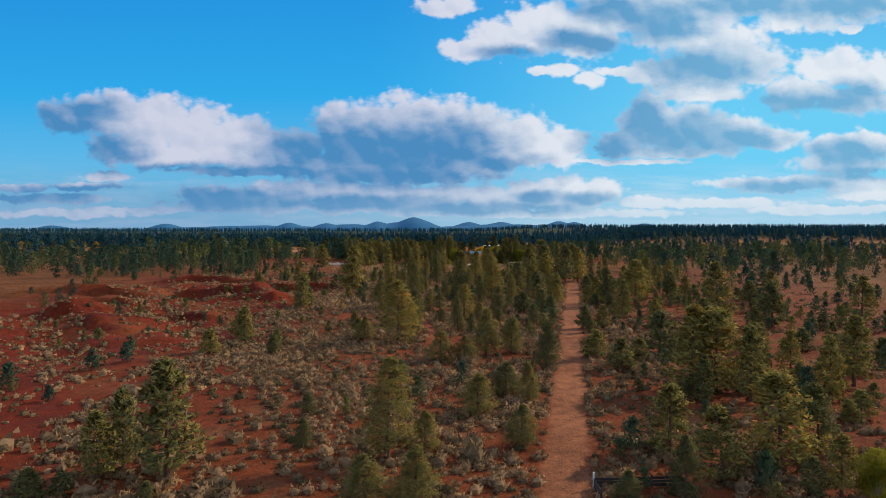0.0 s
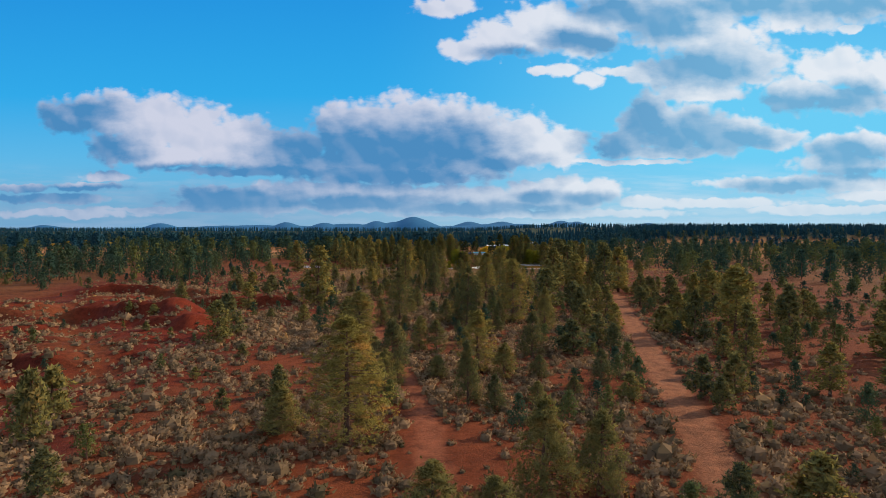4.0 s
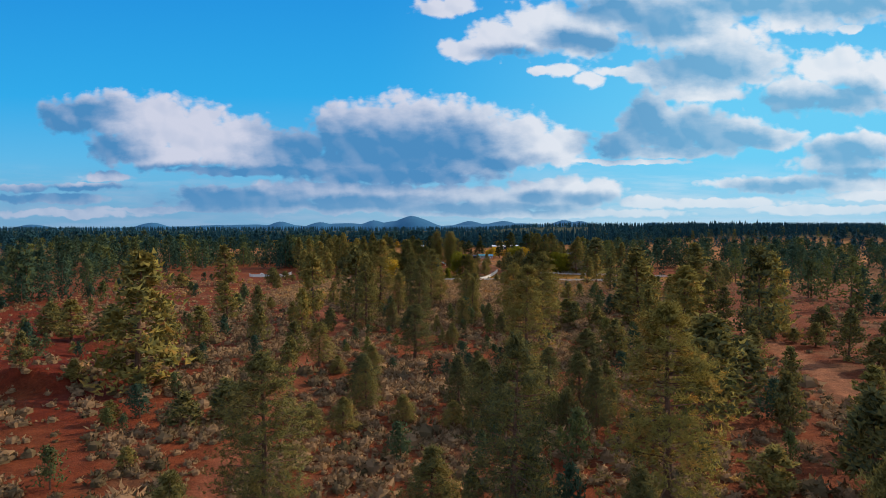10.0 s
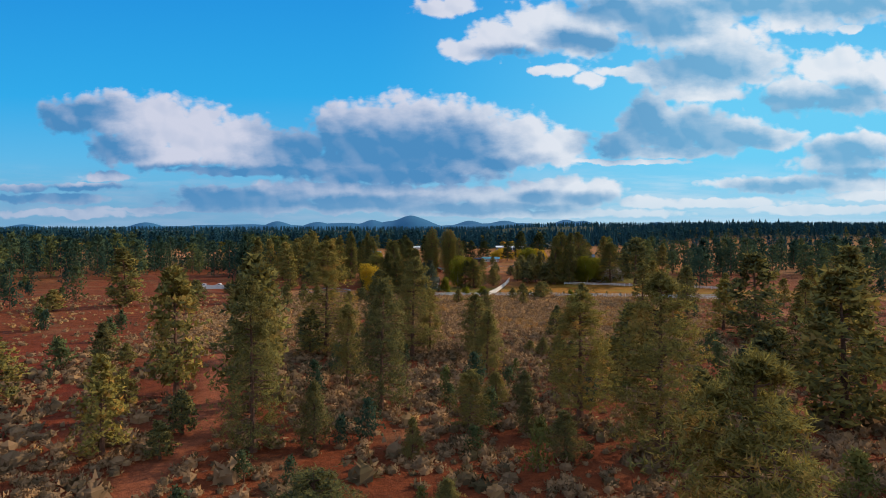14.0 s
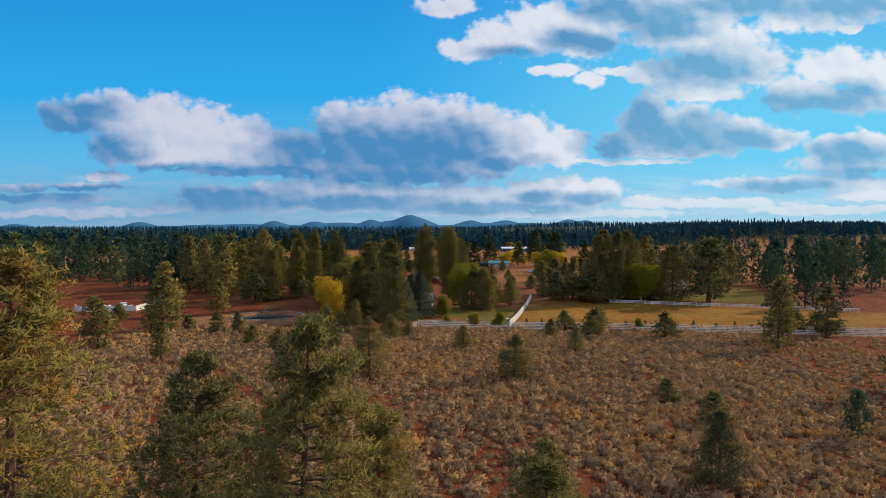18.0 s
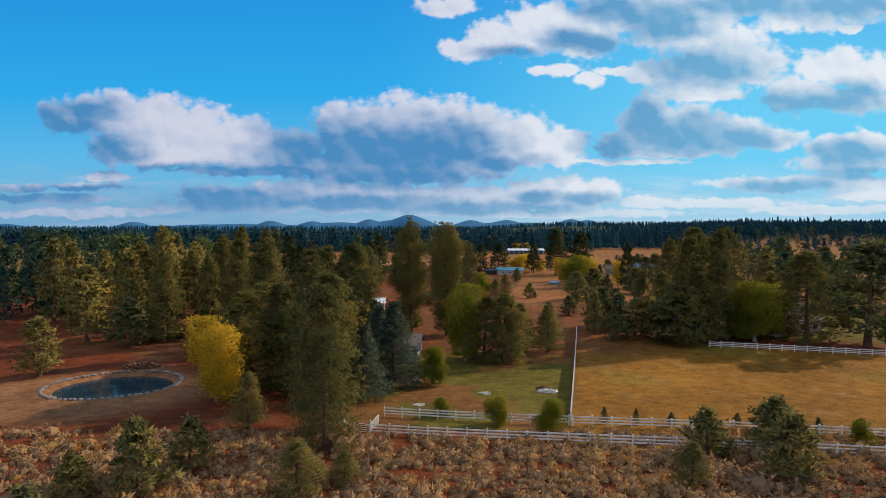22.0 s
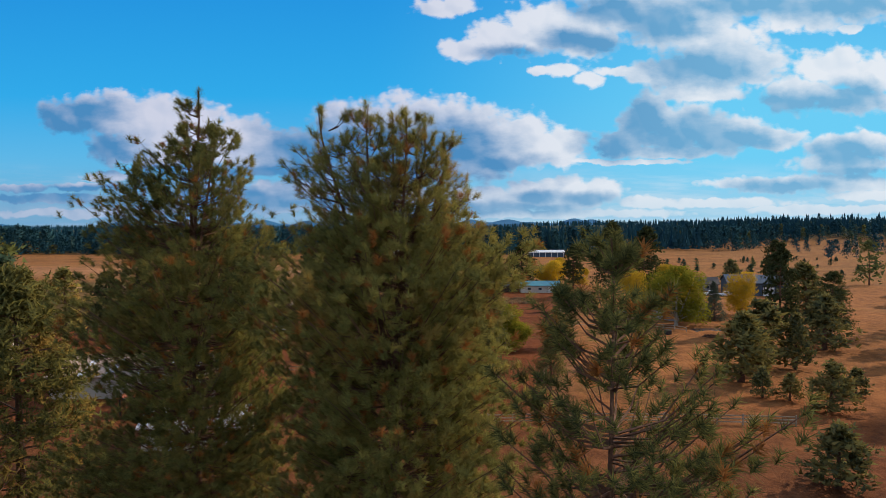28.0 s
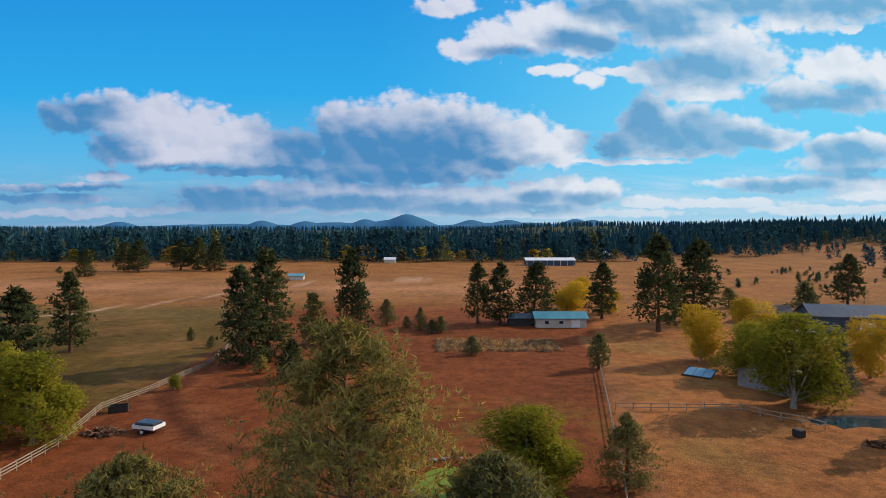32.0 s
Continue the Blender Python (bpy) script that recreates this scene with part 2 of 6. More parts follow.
SKY_VALUE, SKY_TINT = 0.11, (0.8, 1.0, 1.1)
SKY_FADE = [(0.0, (0.27, 0.55, 0.76)), (0.08, (0.13, 0.50, 0.80)), (0.22, (0.022, 0.41, 0.84)), (0.42, (0.012, 0.29, 0.76))]
CLOUD_LIT_WEST, CLOUD_LIT_EAST = (0.63, 0.65, 0.78), (0.80, 0.84, 0.90)
CLOUD_SHADE_WEST, CLOUD_SHADE_EAST = (0.072, 0.250, 0.51), (0.17, 0.42, 0.66)
build_sky()


# ---------------------------------------------------------------- materials
def base_material(name, rough=0.8, metal=0.0):
    m = bpy.data.materials.new(name)
    m.use_nodes = True
    t = m.node_tree
    bsdf = t.nodes["Principled BSDF"]
    bsdf.inputs["Roughness"].default_value, bsdf.inputs["Metallic"].default_value = rough, metal
    bsdf.inputs["Specular IOR Level"].default_value = 0.25
    return m, t, bsdf


def noise_fac(t, scale, detail=5.0, rough=0.55, space="Object"):
    tc = t.nodes.new("ShaderNodeTexCoord")
    n = t.nodes.new("ShaderNodeTexNoise")
    n.inputs["Scale"].default_value, n.inputs["Detail"].default_value, n.inputs["Roughness"].default_value = scale, detail, rough
    link(t, tc.outputs[space], n.inputs["Vector"])
    return n.outputs["Fac"]


def add_bump(t, bsdf, height, strength, distance):
    b = t.nodes.new("ShaderNodeBump")
    b.inputs["Strength"].default_value, b.inputs["Distance"].default_value = strength, distance
    link(t, height, b.inputs["Height"])
    link(t, b.outputs[0], bsdf.inputs["Normal"])


def plain(name, dark, light, scale=1.5, rough=0.75, metal=0.0, bump=0.0, fine=18.0):
    """A worn surface: two colours mixed by broad and fine noise."""
    m, t, bsdf = base_material(name, rough, metal)
    broad, grain = noise_fac(t, scale), noise_fac(t, fine, 3.0)
    fac = math_node(t, "MULTIPLY_ADD", grain, 0.5, math_node(t, "MULTIPLY", broad, 0.6))
    fac = smooth_range(t, fac, 0.3, 0.8)
    info = t.nodes.new("ShaderNodeObjectInfo")
    fac = math_node(t, "ADD", fac, math_node(t, "MULTIPLY_ADD", info.outputs["Random"], 0.3, -0.15), clamp=True)
    link(t, mix_colour(t, fac, dark, light), bsdf.inputs["Base Color"])
    if bump:
        add_bump(t, bsdf, grain, 0.6, bump)
    return m


def foliage(name, dark, light, through=0.3, warm=None):
    """Leaves or needles: colour varies from tuft to tuft and from plant to plant, and light passes through."""
    m = bpy.data.materials.new(name)
    m.use_nodes = True
    t = m.node_tree
    t.nodes.clear()
    out = t.nodes.new("ShaderNodeOutputMaterial")
    island = t.nodes.new("ShaderNodeNewGeometry").outputs["Random Per Island"]
    plant = t.nodes.new("ShaderNodeObjectInfo").outputs["Random"]
    fac = math_node(t, "ADD", math_node(t, "MULTIPLY", island, 0.6), math_node(t, "MULTIPLY", plant, 0.4))
    col = mix_colour(t, fac, dark, light)
    if warm:
        patch = noise_fac(t, 0.5, 3.0)
        col = mix_colour(t, math_node(t, "MULTIPLY", smooth_range(t, patch, 0.5, 0.72), plant), col, warm)
    dif, tra = t.nodes.new("ShaderNodeBsdfDiffuse"), t.nodes.new("ShaderNodeBsdfTranslucent")
    link(t, col, dif.inputs["Color"])
    link(t, col, tra.inputs["Color"])
    mix = t.nodes.new("ShaderNodeMixShader")
    mix.inputs[0].default_value = through
    link(t, dif.outputs[0], mix.inputs[1])
    link(t, tra.outputs[0], mix.inputs[2])
    link(t, mix.outputs[0], out.inputs["Surface"])
    return m


def toned_foliage(name, stops, through=0.2):
    """A mass of plants: each one's colour comes from its own tone, through a ramp."""
    m = bpy.data.materials.new(name)
    m.use_nodes = True
    t = m.node_tree
    t.nodes.clear()
    out = t.nodes.new("ShaderNodeOutputMaterial")
    tone = t.nodes.new("ShaderNodeAttribute")
    tone.attribute_name = "tone"
    island = t.nodes.new("ShaderNodeNewGeometry").outputs["Random Per Island"]
    ramp = t.nodes.new("ShaderNodeValToRGB")
    while len(ramp.color_ramp.elements) < len(stops):
        ramp.color_ramp.elements.new(0.5)
    for e, (p, c) in zip(ramp.color_ramp.elements, stops):
        e.position, e.color = p, (*c, 1)
    fac = math_node(t, "ADD", tone.outputs["Fac"], math_node(t, "MULTIPLY_ADD", island, 0.16, -0.08), clamp=True)
    link(t, fac, ramp.inputs[0])
    dif, tra = t.nodes.new("ShaderNodeBsdfDiffuse"), t.nodes.new("ShaderNodeBsdfTranslucent")
    link(t, ramp.outputs[0], dif.inputs["Color"])
    link(t, ramp.outputs[0], tra.inputs["Color"])
    mix = t.nodes.new("ShaderNodeMixShader")
    mix.inputs[0].default_value = through
    link(t, dif.outputs[0], mix.inputs[1])
    link(t, tra.outputs[0], mix.inputs[2])
    link(t, mix.outputs[0], out.inputs["Surface"])
    return m


def soil_material():
    m, t, bsdf = base_material("soil", 0.95)
    bsdf.inputs["Specular IOR Level"].default_value = 0.08
    att = t.nodes.new("ShaderNodeAttribute")
    att.attribute_name = "soil"
    broad, mid, fine = noise_fac(t, 0.045, 6.0), noise_fac(t, 0.45, 6.0, 0.72), noise_fac(t, 3.2, 5.0, 0.75)
    f = math_node(t, "MULTIPLY_ADD", mid, 0.9, math_node(t, "MULTIPLY_ADD", fine, 0.7, math_node(t, "MULTIPLY", broad, 0.5)))
    value = smooth_range(t, f, 0.72, 1.38, 0.46, 1.54)
    v = t.nodes.new("ShaderNodeCombineColor")
    for i in range(3):
        link(t, value, v.inputs[i])
    col = mix_colour(t, 1.0, att.outputs["Color"], v.outputs[0], "MULTIPLY")
    litter = smooth_range(t, noise_fac(t, 1.3, 5.0, 0.7), 0.56, 0.70, 0.0, 0.45)
    col = mix_colour(t, litter, col, mix_colour(t, 0.5, col, (0.21, 0.13, 0.065)))
    link(t, col, bsdf.inputs["Base Color"])
    add_bump(t, bsdf, math_node(t, "ADD", mid, fine), 0.8, 0.25)
    return m


def water_material(name, deep, rough, gloss=0.5):
    m, t, bsdf = base_material(name, rough)
    bsdf.inputs["Specular IOR Level"].default_value = gloss
    link(t, mix_colour(t, noise_fac(t, 0.4), deep, tuple(c * 1.5 for c in deep)), bsdf.inputs["Base Color"])
    add_bump(t, bsdf, noise_fac(t, 2.0, 2.0), 0.15, 0.02)
    return m


SOIL = soil_material()
BARK = plain("bark", (0.06, 0.035, 0.024), (0.20, 0.10, 0.062), 2.0, 0.95, bump=0.03)
BARK_PALE = plain("pale bark", (0.22, 0.19, 0.15), (0.42, 0.38, 0.31), 2.0, 0.9, bump=0.02)
NEEDLES = foliage("pine needles", (0.040, 0.064, 0.042), (0.340, 0.262, 0.058), 0.24, (0.50, 0.25, 0.06))
NEEDLES_NEAR = foliage("long pine needles", (0.045, 0.060, 0.028), (0.34, 0.300, 0.080), 0.42, (0.37, 0.25, 0.07))
NEEDLES_DRY = foliage("dry pine needles", (0.26, 0.10, 0.03), (0.40, 0.18, 0.05), 0.3)
NEEDLES_DARK = foliage("dark fir needles", (0.022, 0.036, 0.018), (0.085, 0.09, 0.032), 0.2)
# greener needles of the grove, also darkened to stand for its shade
NEEDLES_GROVE_SHADED = foliage("green pine needles darkened for shade", (0.024, 0.046, 0.030), (0.240, 0.200, 0.046), 0.24, (0.40, 0.21, 0.05))
JUNIPER = foliage("juniper scales", (0.043, 0.068, 0.046), (0.300, 0.235, 0.062), 0.32, (0.44, 0.22, 0.06))
SPRUCE = foliage("spruce needles", (0.045, 0.065, 0.045), (0.13, 0.15, 0.10), 0.25)
LEAF_GREEN = foliage("green leaves", (0.10, 0.115, 0.014), (0.31, 0.28, 0.03), 0.45, (0.42, 0.29, 0.03))
LEAF_YELLOW = foliage("yellow leaves", (0.38, 0.25, 0.02), (0.72, 0.46, 0.04), 0.45, (0.26, 0.21, 0.03))
SAGE = toned_foliage("sagebrush", [(0.0, (0.085, 0.068, 0.034)), (0.35, (0.235, 0.148, 0.082)), (0.65, (0.36, 0.215, 0.108)),
                                   (0.85, (0.40, 0.23, 0.085)), (1.0, (0.38, 0.17, 0.05))], 0.25)
# the blue-teal of the first two stops is distance haze put into the needles
FAR_TREES_HAZED = toned_foliage("distant forest tinted for haze", [(0.0, (0.017, 0.058, 0.084)), (0.6, (0.034, 0.088, 0.096)), (0.8, (0.14, 0.14, 0.035)),
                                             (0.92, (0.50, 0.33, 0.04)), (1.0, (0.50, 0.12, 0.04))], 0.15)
# lower stops lean to teal: distance haze and bluish shade mixed into the green
WOODS_LEAF_HAZED = toned_foliage("woodland needles tinted for haze", [(0.0, (0.022, 0.056, 0.048)), (0.5, (0.060, 0.092, 0.052)), (0.8, (0.14, 0.145, 0.042)), (1.0, (0.22, 0.16, 0.04))], 0.3)
VINYL = plain("white vinyl", (0.62, 0.60, 0.56), (0.82, 0.80, 0.76), 0.6, 0.45)
WOOD = plain("weathered timber", (0.20, 0.15, 0.10), (0.42, 0.34, 0.25), 1.2, 0.9)
WOOD_DARK = plain("dark timber", (0.02, 0.018, 0.018), (0.06, 0.05, 0.045), 1.2, 0.85)
SHINGLE = plain("grey shingles", (0.075, 0.062, 0.056), (0.155, 0.128, 0.112), 1.2, 0.9, bump=0.03, fine=8.0)
METAL_TAN = plain("tan metal roof", (0.36, 0.24, 0.17), (0.48, 0.34, 0.25), 0.5, 0.45)
METAL_WHITE = plain("white metal roof", (0.58, 0.58, 0.57), (0.80, 0.80, 0.80), 0.5, 0.4)
METAL_BLUE = plain("blue metal roof", (0.05, 0.20, 0.26), (0.10, 0.31, 0.37), 0.5, 0.4)
METAL_DARK = plain("slate metal cladding", (0.03, 0.05, 0.08), (0.06, 0.09, 0.13), 0.5, 0.5)
SIDING = plain("pale siding", (0.42, 0.36, 0.30), (0.60, 0.54, 0.46), 0.7, 0.8)
SIDING_GREY = plain("grey siding", (0.20, 0.19, 0.19), (0.34, 0.32, 0.31), 0.7, 0.8)
GLASS = plain("window glass", (0.02, 0.03, 0.04), (0.05, 0.07, 0.09), 0.5, 0.08)
CAR_WHITE = plain("white car paint", (0.70, 0.70, 0.70), (0.85, 0.85, 0.85), 0.5, 0.3)
CAR_DARK = plain("dark car paint", (0.02, 0.025, 0.035), (0.05, 0.055, 0.07), 0.5, 0.3)
RUBBER = plain("rubber", (0.015, 0.015, 0.015), (0.04, 0.04, 0.04), 2.0, 0.9)
TARP = plain("blue tarpaulin", (0.07, 0.19, 0.30), (0.15, 0.32, 0.44), 0.8, 0.5)
STONE = plain("pale stones", (0.14, 0.12, 0.11), (0.33, 0.29, 0.26), 1.5, 0.9, bump=0.05)
WATER = water_material("pond water", (0.010, 0.030, 0.045), 0.06)
ALGAE = water_material("green pond water", (0.10, 0.15, 0.012), 0.55, 0.12)
# blue here is the air in front of the hills, put into their colour
HILL = plain("haze-blue far hills", (0.020, 0.115, 0.23), (0.026, 0.135, 0.26), 0.004, 1.0, fine=0.02)


# ---------------------------------------------------------------- mesh tools
rng = np.random.default_rng(7)


def tri_mesh(name, tris, material, tone=None, out=None, round_off=0.68):
    """A mesh of loose triangles, from an array (n, 3, 3); tone: a number for each triangle; out: the way that
    the mass which each one belongs to faces there, towards which its shading leans, so that a crown reads as one rounded form."""
    n = len(tris)
    if out is not None:
        face = np.cross(tris[:, 1] - tris[:, 0], tris[:, 2] - tris[:, 0])
        face /= np.linalg.norm(face, axis=1, keepdims=True) + 1e-12
        out = out / (np.linalg.norm(out, axis=1, keepdims=True) + 1e-12)
        turned = (face * out).sum(1) < 0
        tris = tris.copy()
        tris[turned] = tris[turned][:, ::-1]
        face[turned] *= -1
        lean = out * round_off + face * (1.15 - round_off)
        lean /= np.linalg.norm(lean, axis=1, keepdims=True)
    me = bpy.data.meshes.new(name)
    me.vertices.add(3 * n)
    me.vertices.foreach_set("co", np.ascontiguousarray(tris, dtype=np.float32).ravel())
    me.loops.add(3 * n)
    me.loops.foreach_set("vertex_index", np.arange(3 * n, dtype=np.int32))
    me.polygons.add(n)
    me.polygons.foreach_set("loop_start", np.arange(0, 3 * n, 3, dtype=np.int32))
    me.update(calc_edges=True)
    if tone is not None:
        a = me.attributes.new("tone", "FLOAT", "POINT")
        a.data.foreach_set("value", np.repeat(np.asarray(tone, dtype=np.float32), 3))
    if out is not None:
        me.normals_split_custom_set(np.repeat(lean, 3, axis=0))
    me.materials.append(material)
    return me


def bm_mesh(name, bm, material):
    me = bpy.data.meshes.new(name)
    bm.normal_update()
    bm.to_mesh(me)
    bm.free()
    me.materials.append(material)
    return me


def part(name, bm, material, parent, label=""):
    """Links a bmesh or a mesh as one part under its thing."""
    me = bm_mesh(name, bm, material) if isinstance(bm, bmesh.types.BMesh) else bm
    ob = new(name, me)
    ob.parent = parent
    return tagged(ob, label)


def thing(name, m, label, category, group="", kind=""):
    ob = new(name)
    ob.empty_display_size = 0.3
    ob.matrix_basis = m
    return tagged(ob, label, category, group, kind)


def box(bm, x0, x1, y0, y1, z0, z1, m=None, bevel=0.0):
    r = bmesh.ops.create_cube(bm, size=1.0)
    t = Matrix.Translation(((x0 + x1) / 2, (y0 + y1) / 2, (z0 + z1) / 2)) @ Matrix.Diagonal((x1 - x0, y1 - y0, z1 - z0, 1))
    bmesh.ops.transform(bm, matrix=(m @ t) if m else t, verts=r["verts"])
    if bevel:
        edges = list({e for v in r["verts"] for e in v.link_edges})
        bmesh.ops.bevel(bm, geom=edges, offset=bevel, segments=1, affect="EDGES")
    return bm


def one_box(*a, **k):
    return box(bmesh.new(), *a, **k)


def prism(bm, profile, y0, y1):
    """A closed profile in x and z, drawn out along y."""
    a = [bm.verts.new((x, y0, z)) for x, z in profile]
    b = [bm.verts.new((x, y1, z)) for x, z in profile]
    n = len(profile)
    bm.faces.new(a[::-1])
    bm.faces.new(b)
    for i in range(n):
        bm.faces.new((a[i], a[(i + 1) % n], b[(i + 1) % n], b[i]))
    bmesh.ops.recalc_face_normals(bm, faces=bm.faces[:])
    return bm


def tube(bm, points, radii, sides=6):
    """A tapered tube through points."""
    rings = []
    for i, (p, r) in enumerate(zip(points, radii)):
        d = (Vector(points[min(i + 1, len(points) - 1)]) - Vector(points[max(i - 1, 0)])).normalized()
        q = d.to_track_quat("Z", "Y").to_matrix()
        rings.append([bm.verts.new(Vector(p) + q @ Vector((r * math.cos(6.2832 * k / sides), r * math.sin(6.2832 * k / sides), 0))) for k in range(sides)])
    for a, b in zip(rings, rings[1:]):
        for k in range(sides):
            bm.faces.new((a[k], a[(k + 1) % sides], b[(k + 1) % sides], b[k]))
    bm.faces.new(rings[-1])
    bm.faces.new(rings[0][::-1])
    return bm


def smoothstep(a, b, x):
    k = np.clip((x - a) / (b - a), 0, 1)
    return k * k * (3 - 2 * k)


# ---------------------------------------------------------------- the lie of the land
def wave(x, y, s, seed=0.0):
    return (np.sin(x / s + 1.3 * seed) * np.cos(y / (1.27 * s) - seed) + 0.6 * np.sin((x + 0.7 * y) / (0.53 * s) + 2.1 * seed)
            + 0.4 * np.cos((y - 0.6 * x) / (0.31 * s) - 0.7 * seed)) / 2.0


def bank(x, y, cx, cy, rx, ry, turn=0.0):
    c, s = math.cos(turn), math.sin(turn)
    u, v = ((x - cx) * c + (y - cy) * s) / rx, (-(x - cx) * s + (y - cy) * c) / ry
    return np.exp(-(u * u + v * v))


PONDS = [(-48.0, 581.0, 9.5, 9.0), (13.0, 721.0, 5.0, 5.5), (72.0, 742.0, 9.0, 4.0)]


SCARPS = [(-107, 284, 34, 7.0, -0.35), (-140, 256, 22, 6.0, -0.5), (-82, 262, 16, 5.0, -0.45), (-86, 322, 34, 6.5, -0.3), (-150, 226, 24, 6.0, -0.4),
          (-118, 238, 15, 4.2, -0.6), (-92, 222, 18, 3.6, -0.4), (-132, 352, 44, 7.0, -0.25), (-180, 300, 40, 7.0, -0.3), (-112, 196, 18, 3.6, -0.5)]


def scarp(x, y, cx, cy, half, h, turn):
    """A dug bank: a steep broken face towards the south, sloping off behind."""
    c, s = math.cos(turn), math.sin(turn)
    u, v = (x - cx) * c + (y - cy) * s, -(x - cx) * s + (y - cy) * c
    v = v + 3.0 * np.sin(u / 14.0 + cx) + 1.2 * np.sin(u / 4.6 + cy)
    along = smoothstep(half, 0.6 * half, np.abs(u)) * (0.85 + 0.15 * np.sin(u / 7.0 + cy))
    return h * along * smoothstep(0, 3.4, v) * smoothstep(40, 3, v)


def land(x, y):
    """Height of the ground."""
    x, y = np.asarray(x, float), np.asarray(y, float)
    z = -2.6 * np.exp(-((y - 590) / 48.0) ** 2) - 1.5 / (1 + np.exp(-np.clip((y - 685) / 15.0, -40, 40)))
    z = z + 0.25 * wave(x, y, 21.0)
    pit = smoothstep(-45, -80, x) * smoothstep(120, 165, y) * smoothstep(400, 330, y)
    z = z + pit * (-1.5 + 2.8 * wave(x, y, 19.0, 2.0) + 1.9 * wave(x, y, 7.0, 4.0))
    for cx, cy, half, h, turn in SCARPS:
        z = z + scarp(x, y, cx, cy, half, 0.75 * h, turn)
    z = z + 22 * smoothstep(150, 620, x) * smoothstep(1340, 1560, y) + 3 * smoothstep(1100, 1500, y) + 26 * smoothstep(2100, 3700, y)
    for cx, cy, rx, ry in PONDS:
        d = np.hypot((x - cx) / rx, (y - cy) / ry)
        z = z + 0.5 * np.exp(-((d - 1.15) / 0.12) ** 2) - 0.9 * smoothstep(1.05, 0.8, d)
    return z


def gz(x, y):
    return float(land(x, y))


# Ways: points that the middle of each track passes through, and its half width.
ROAD = [(2, 14), (14, 69), (36, 171), (57, 268), (79, 369), (103, 478), (120, 556)]
TRACK = [(0, 150), (-3, 184), (-14.6, 243), (-21, 280), (-25, 330), (-26, 385), (-40, 430)]
TRAIL = [(-15, 455), (-16.5, 472), (-18.5, 479), (-23, 485), (-30, 495), (-35, 502)]
LANE = [(22, 672), (26, 690), (33, 718), (39.5, 750), (45, 781), (47.5, 810)]


def way_distance(points, x, y):
    best = np.full(np.shape(x), 1e9)
    for (ax, ay), (bx, by) in zip(points, points[1:]):
        dx, dy = bx - ax, by - ay
        k = np.clip(((x - ax) * dx + (y - ay) * dy) / (dx * dx + dy * dy), 0, 1)
        best = np.minimum(best, np.hypot(x - ax - k * dx, y - ay - k * dy))
    return best


def blend(col, fac, to):
    f = np.clip(fac, 0, 1)[..., None]
    return col * (1 - f) + np.array(to) * f


def fence_x(y):
    """Where the tall white fence stands, by how far north."""
    return 22.9 + (y - 559.4) * (15.6 / 67.3)


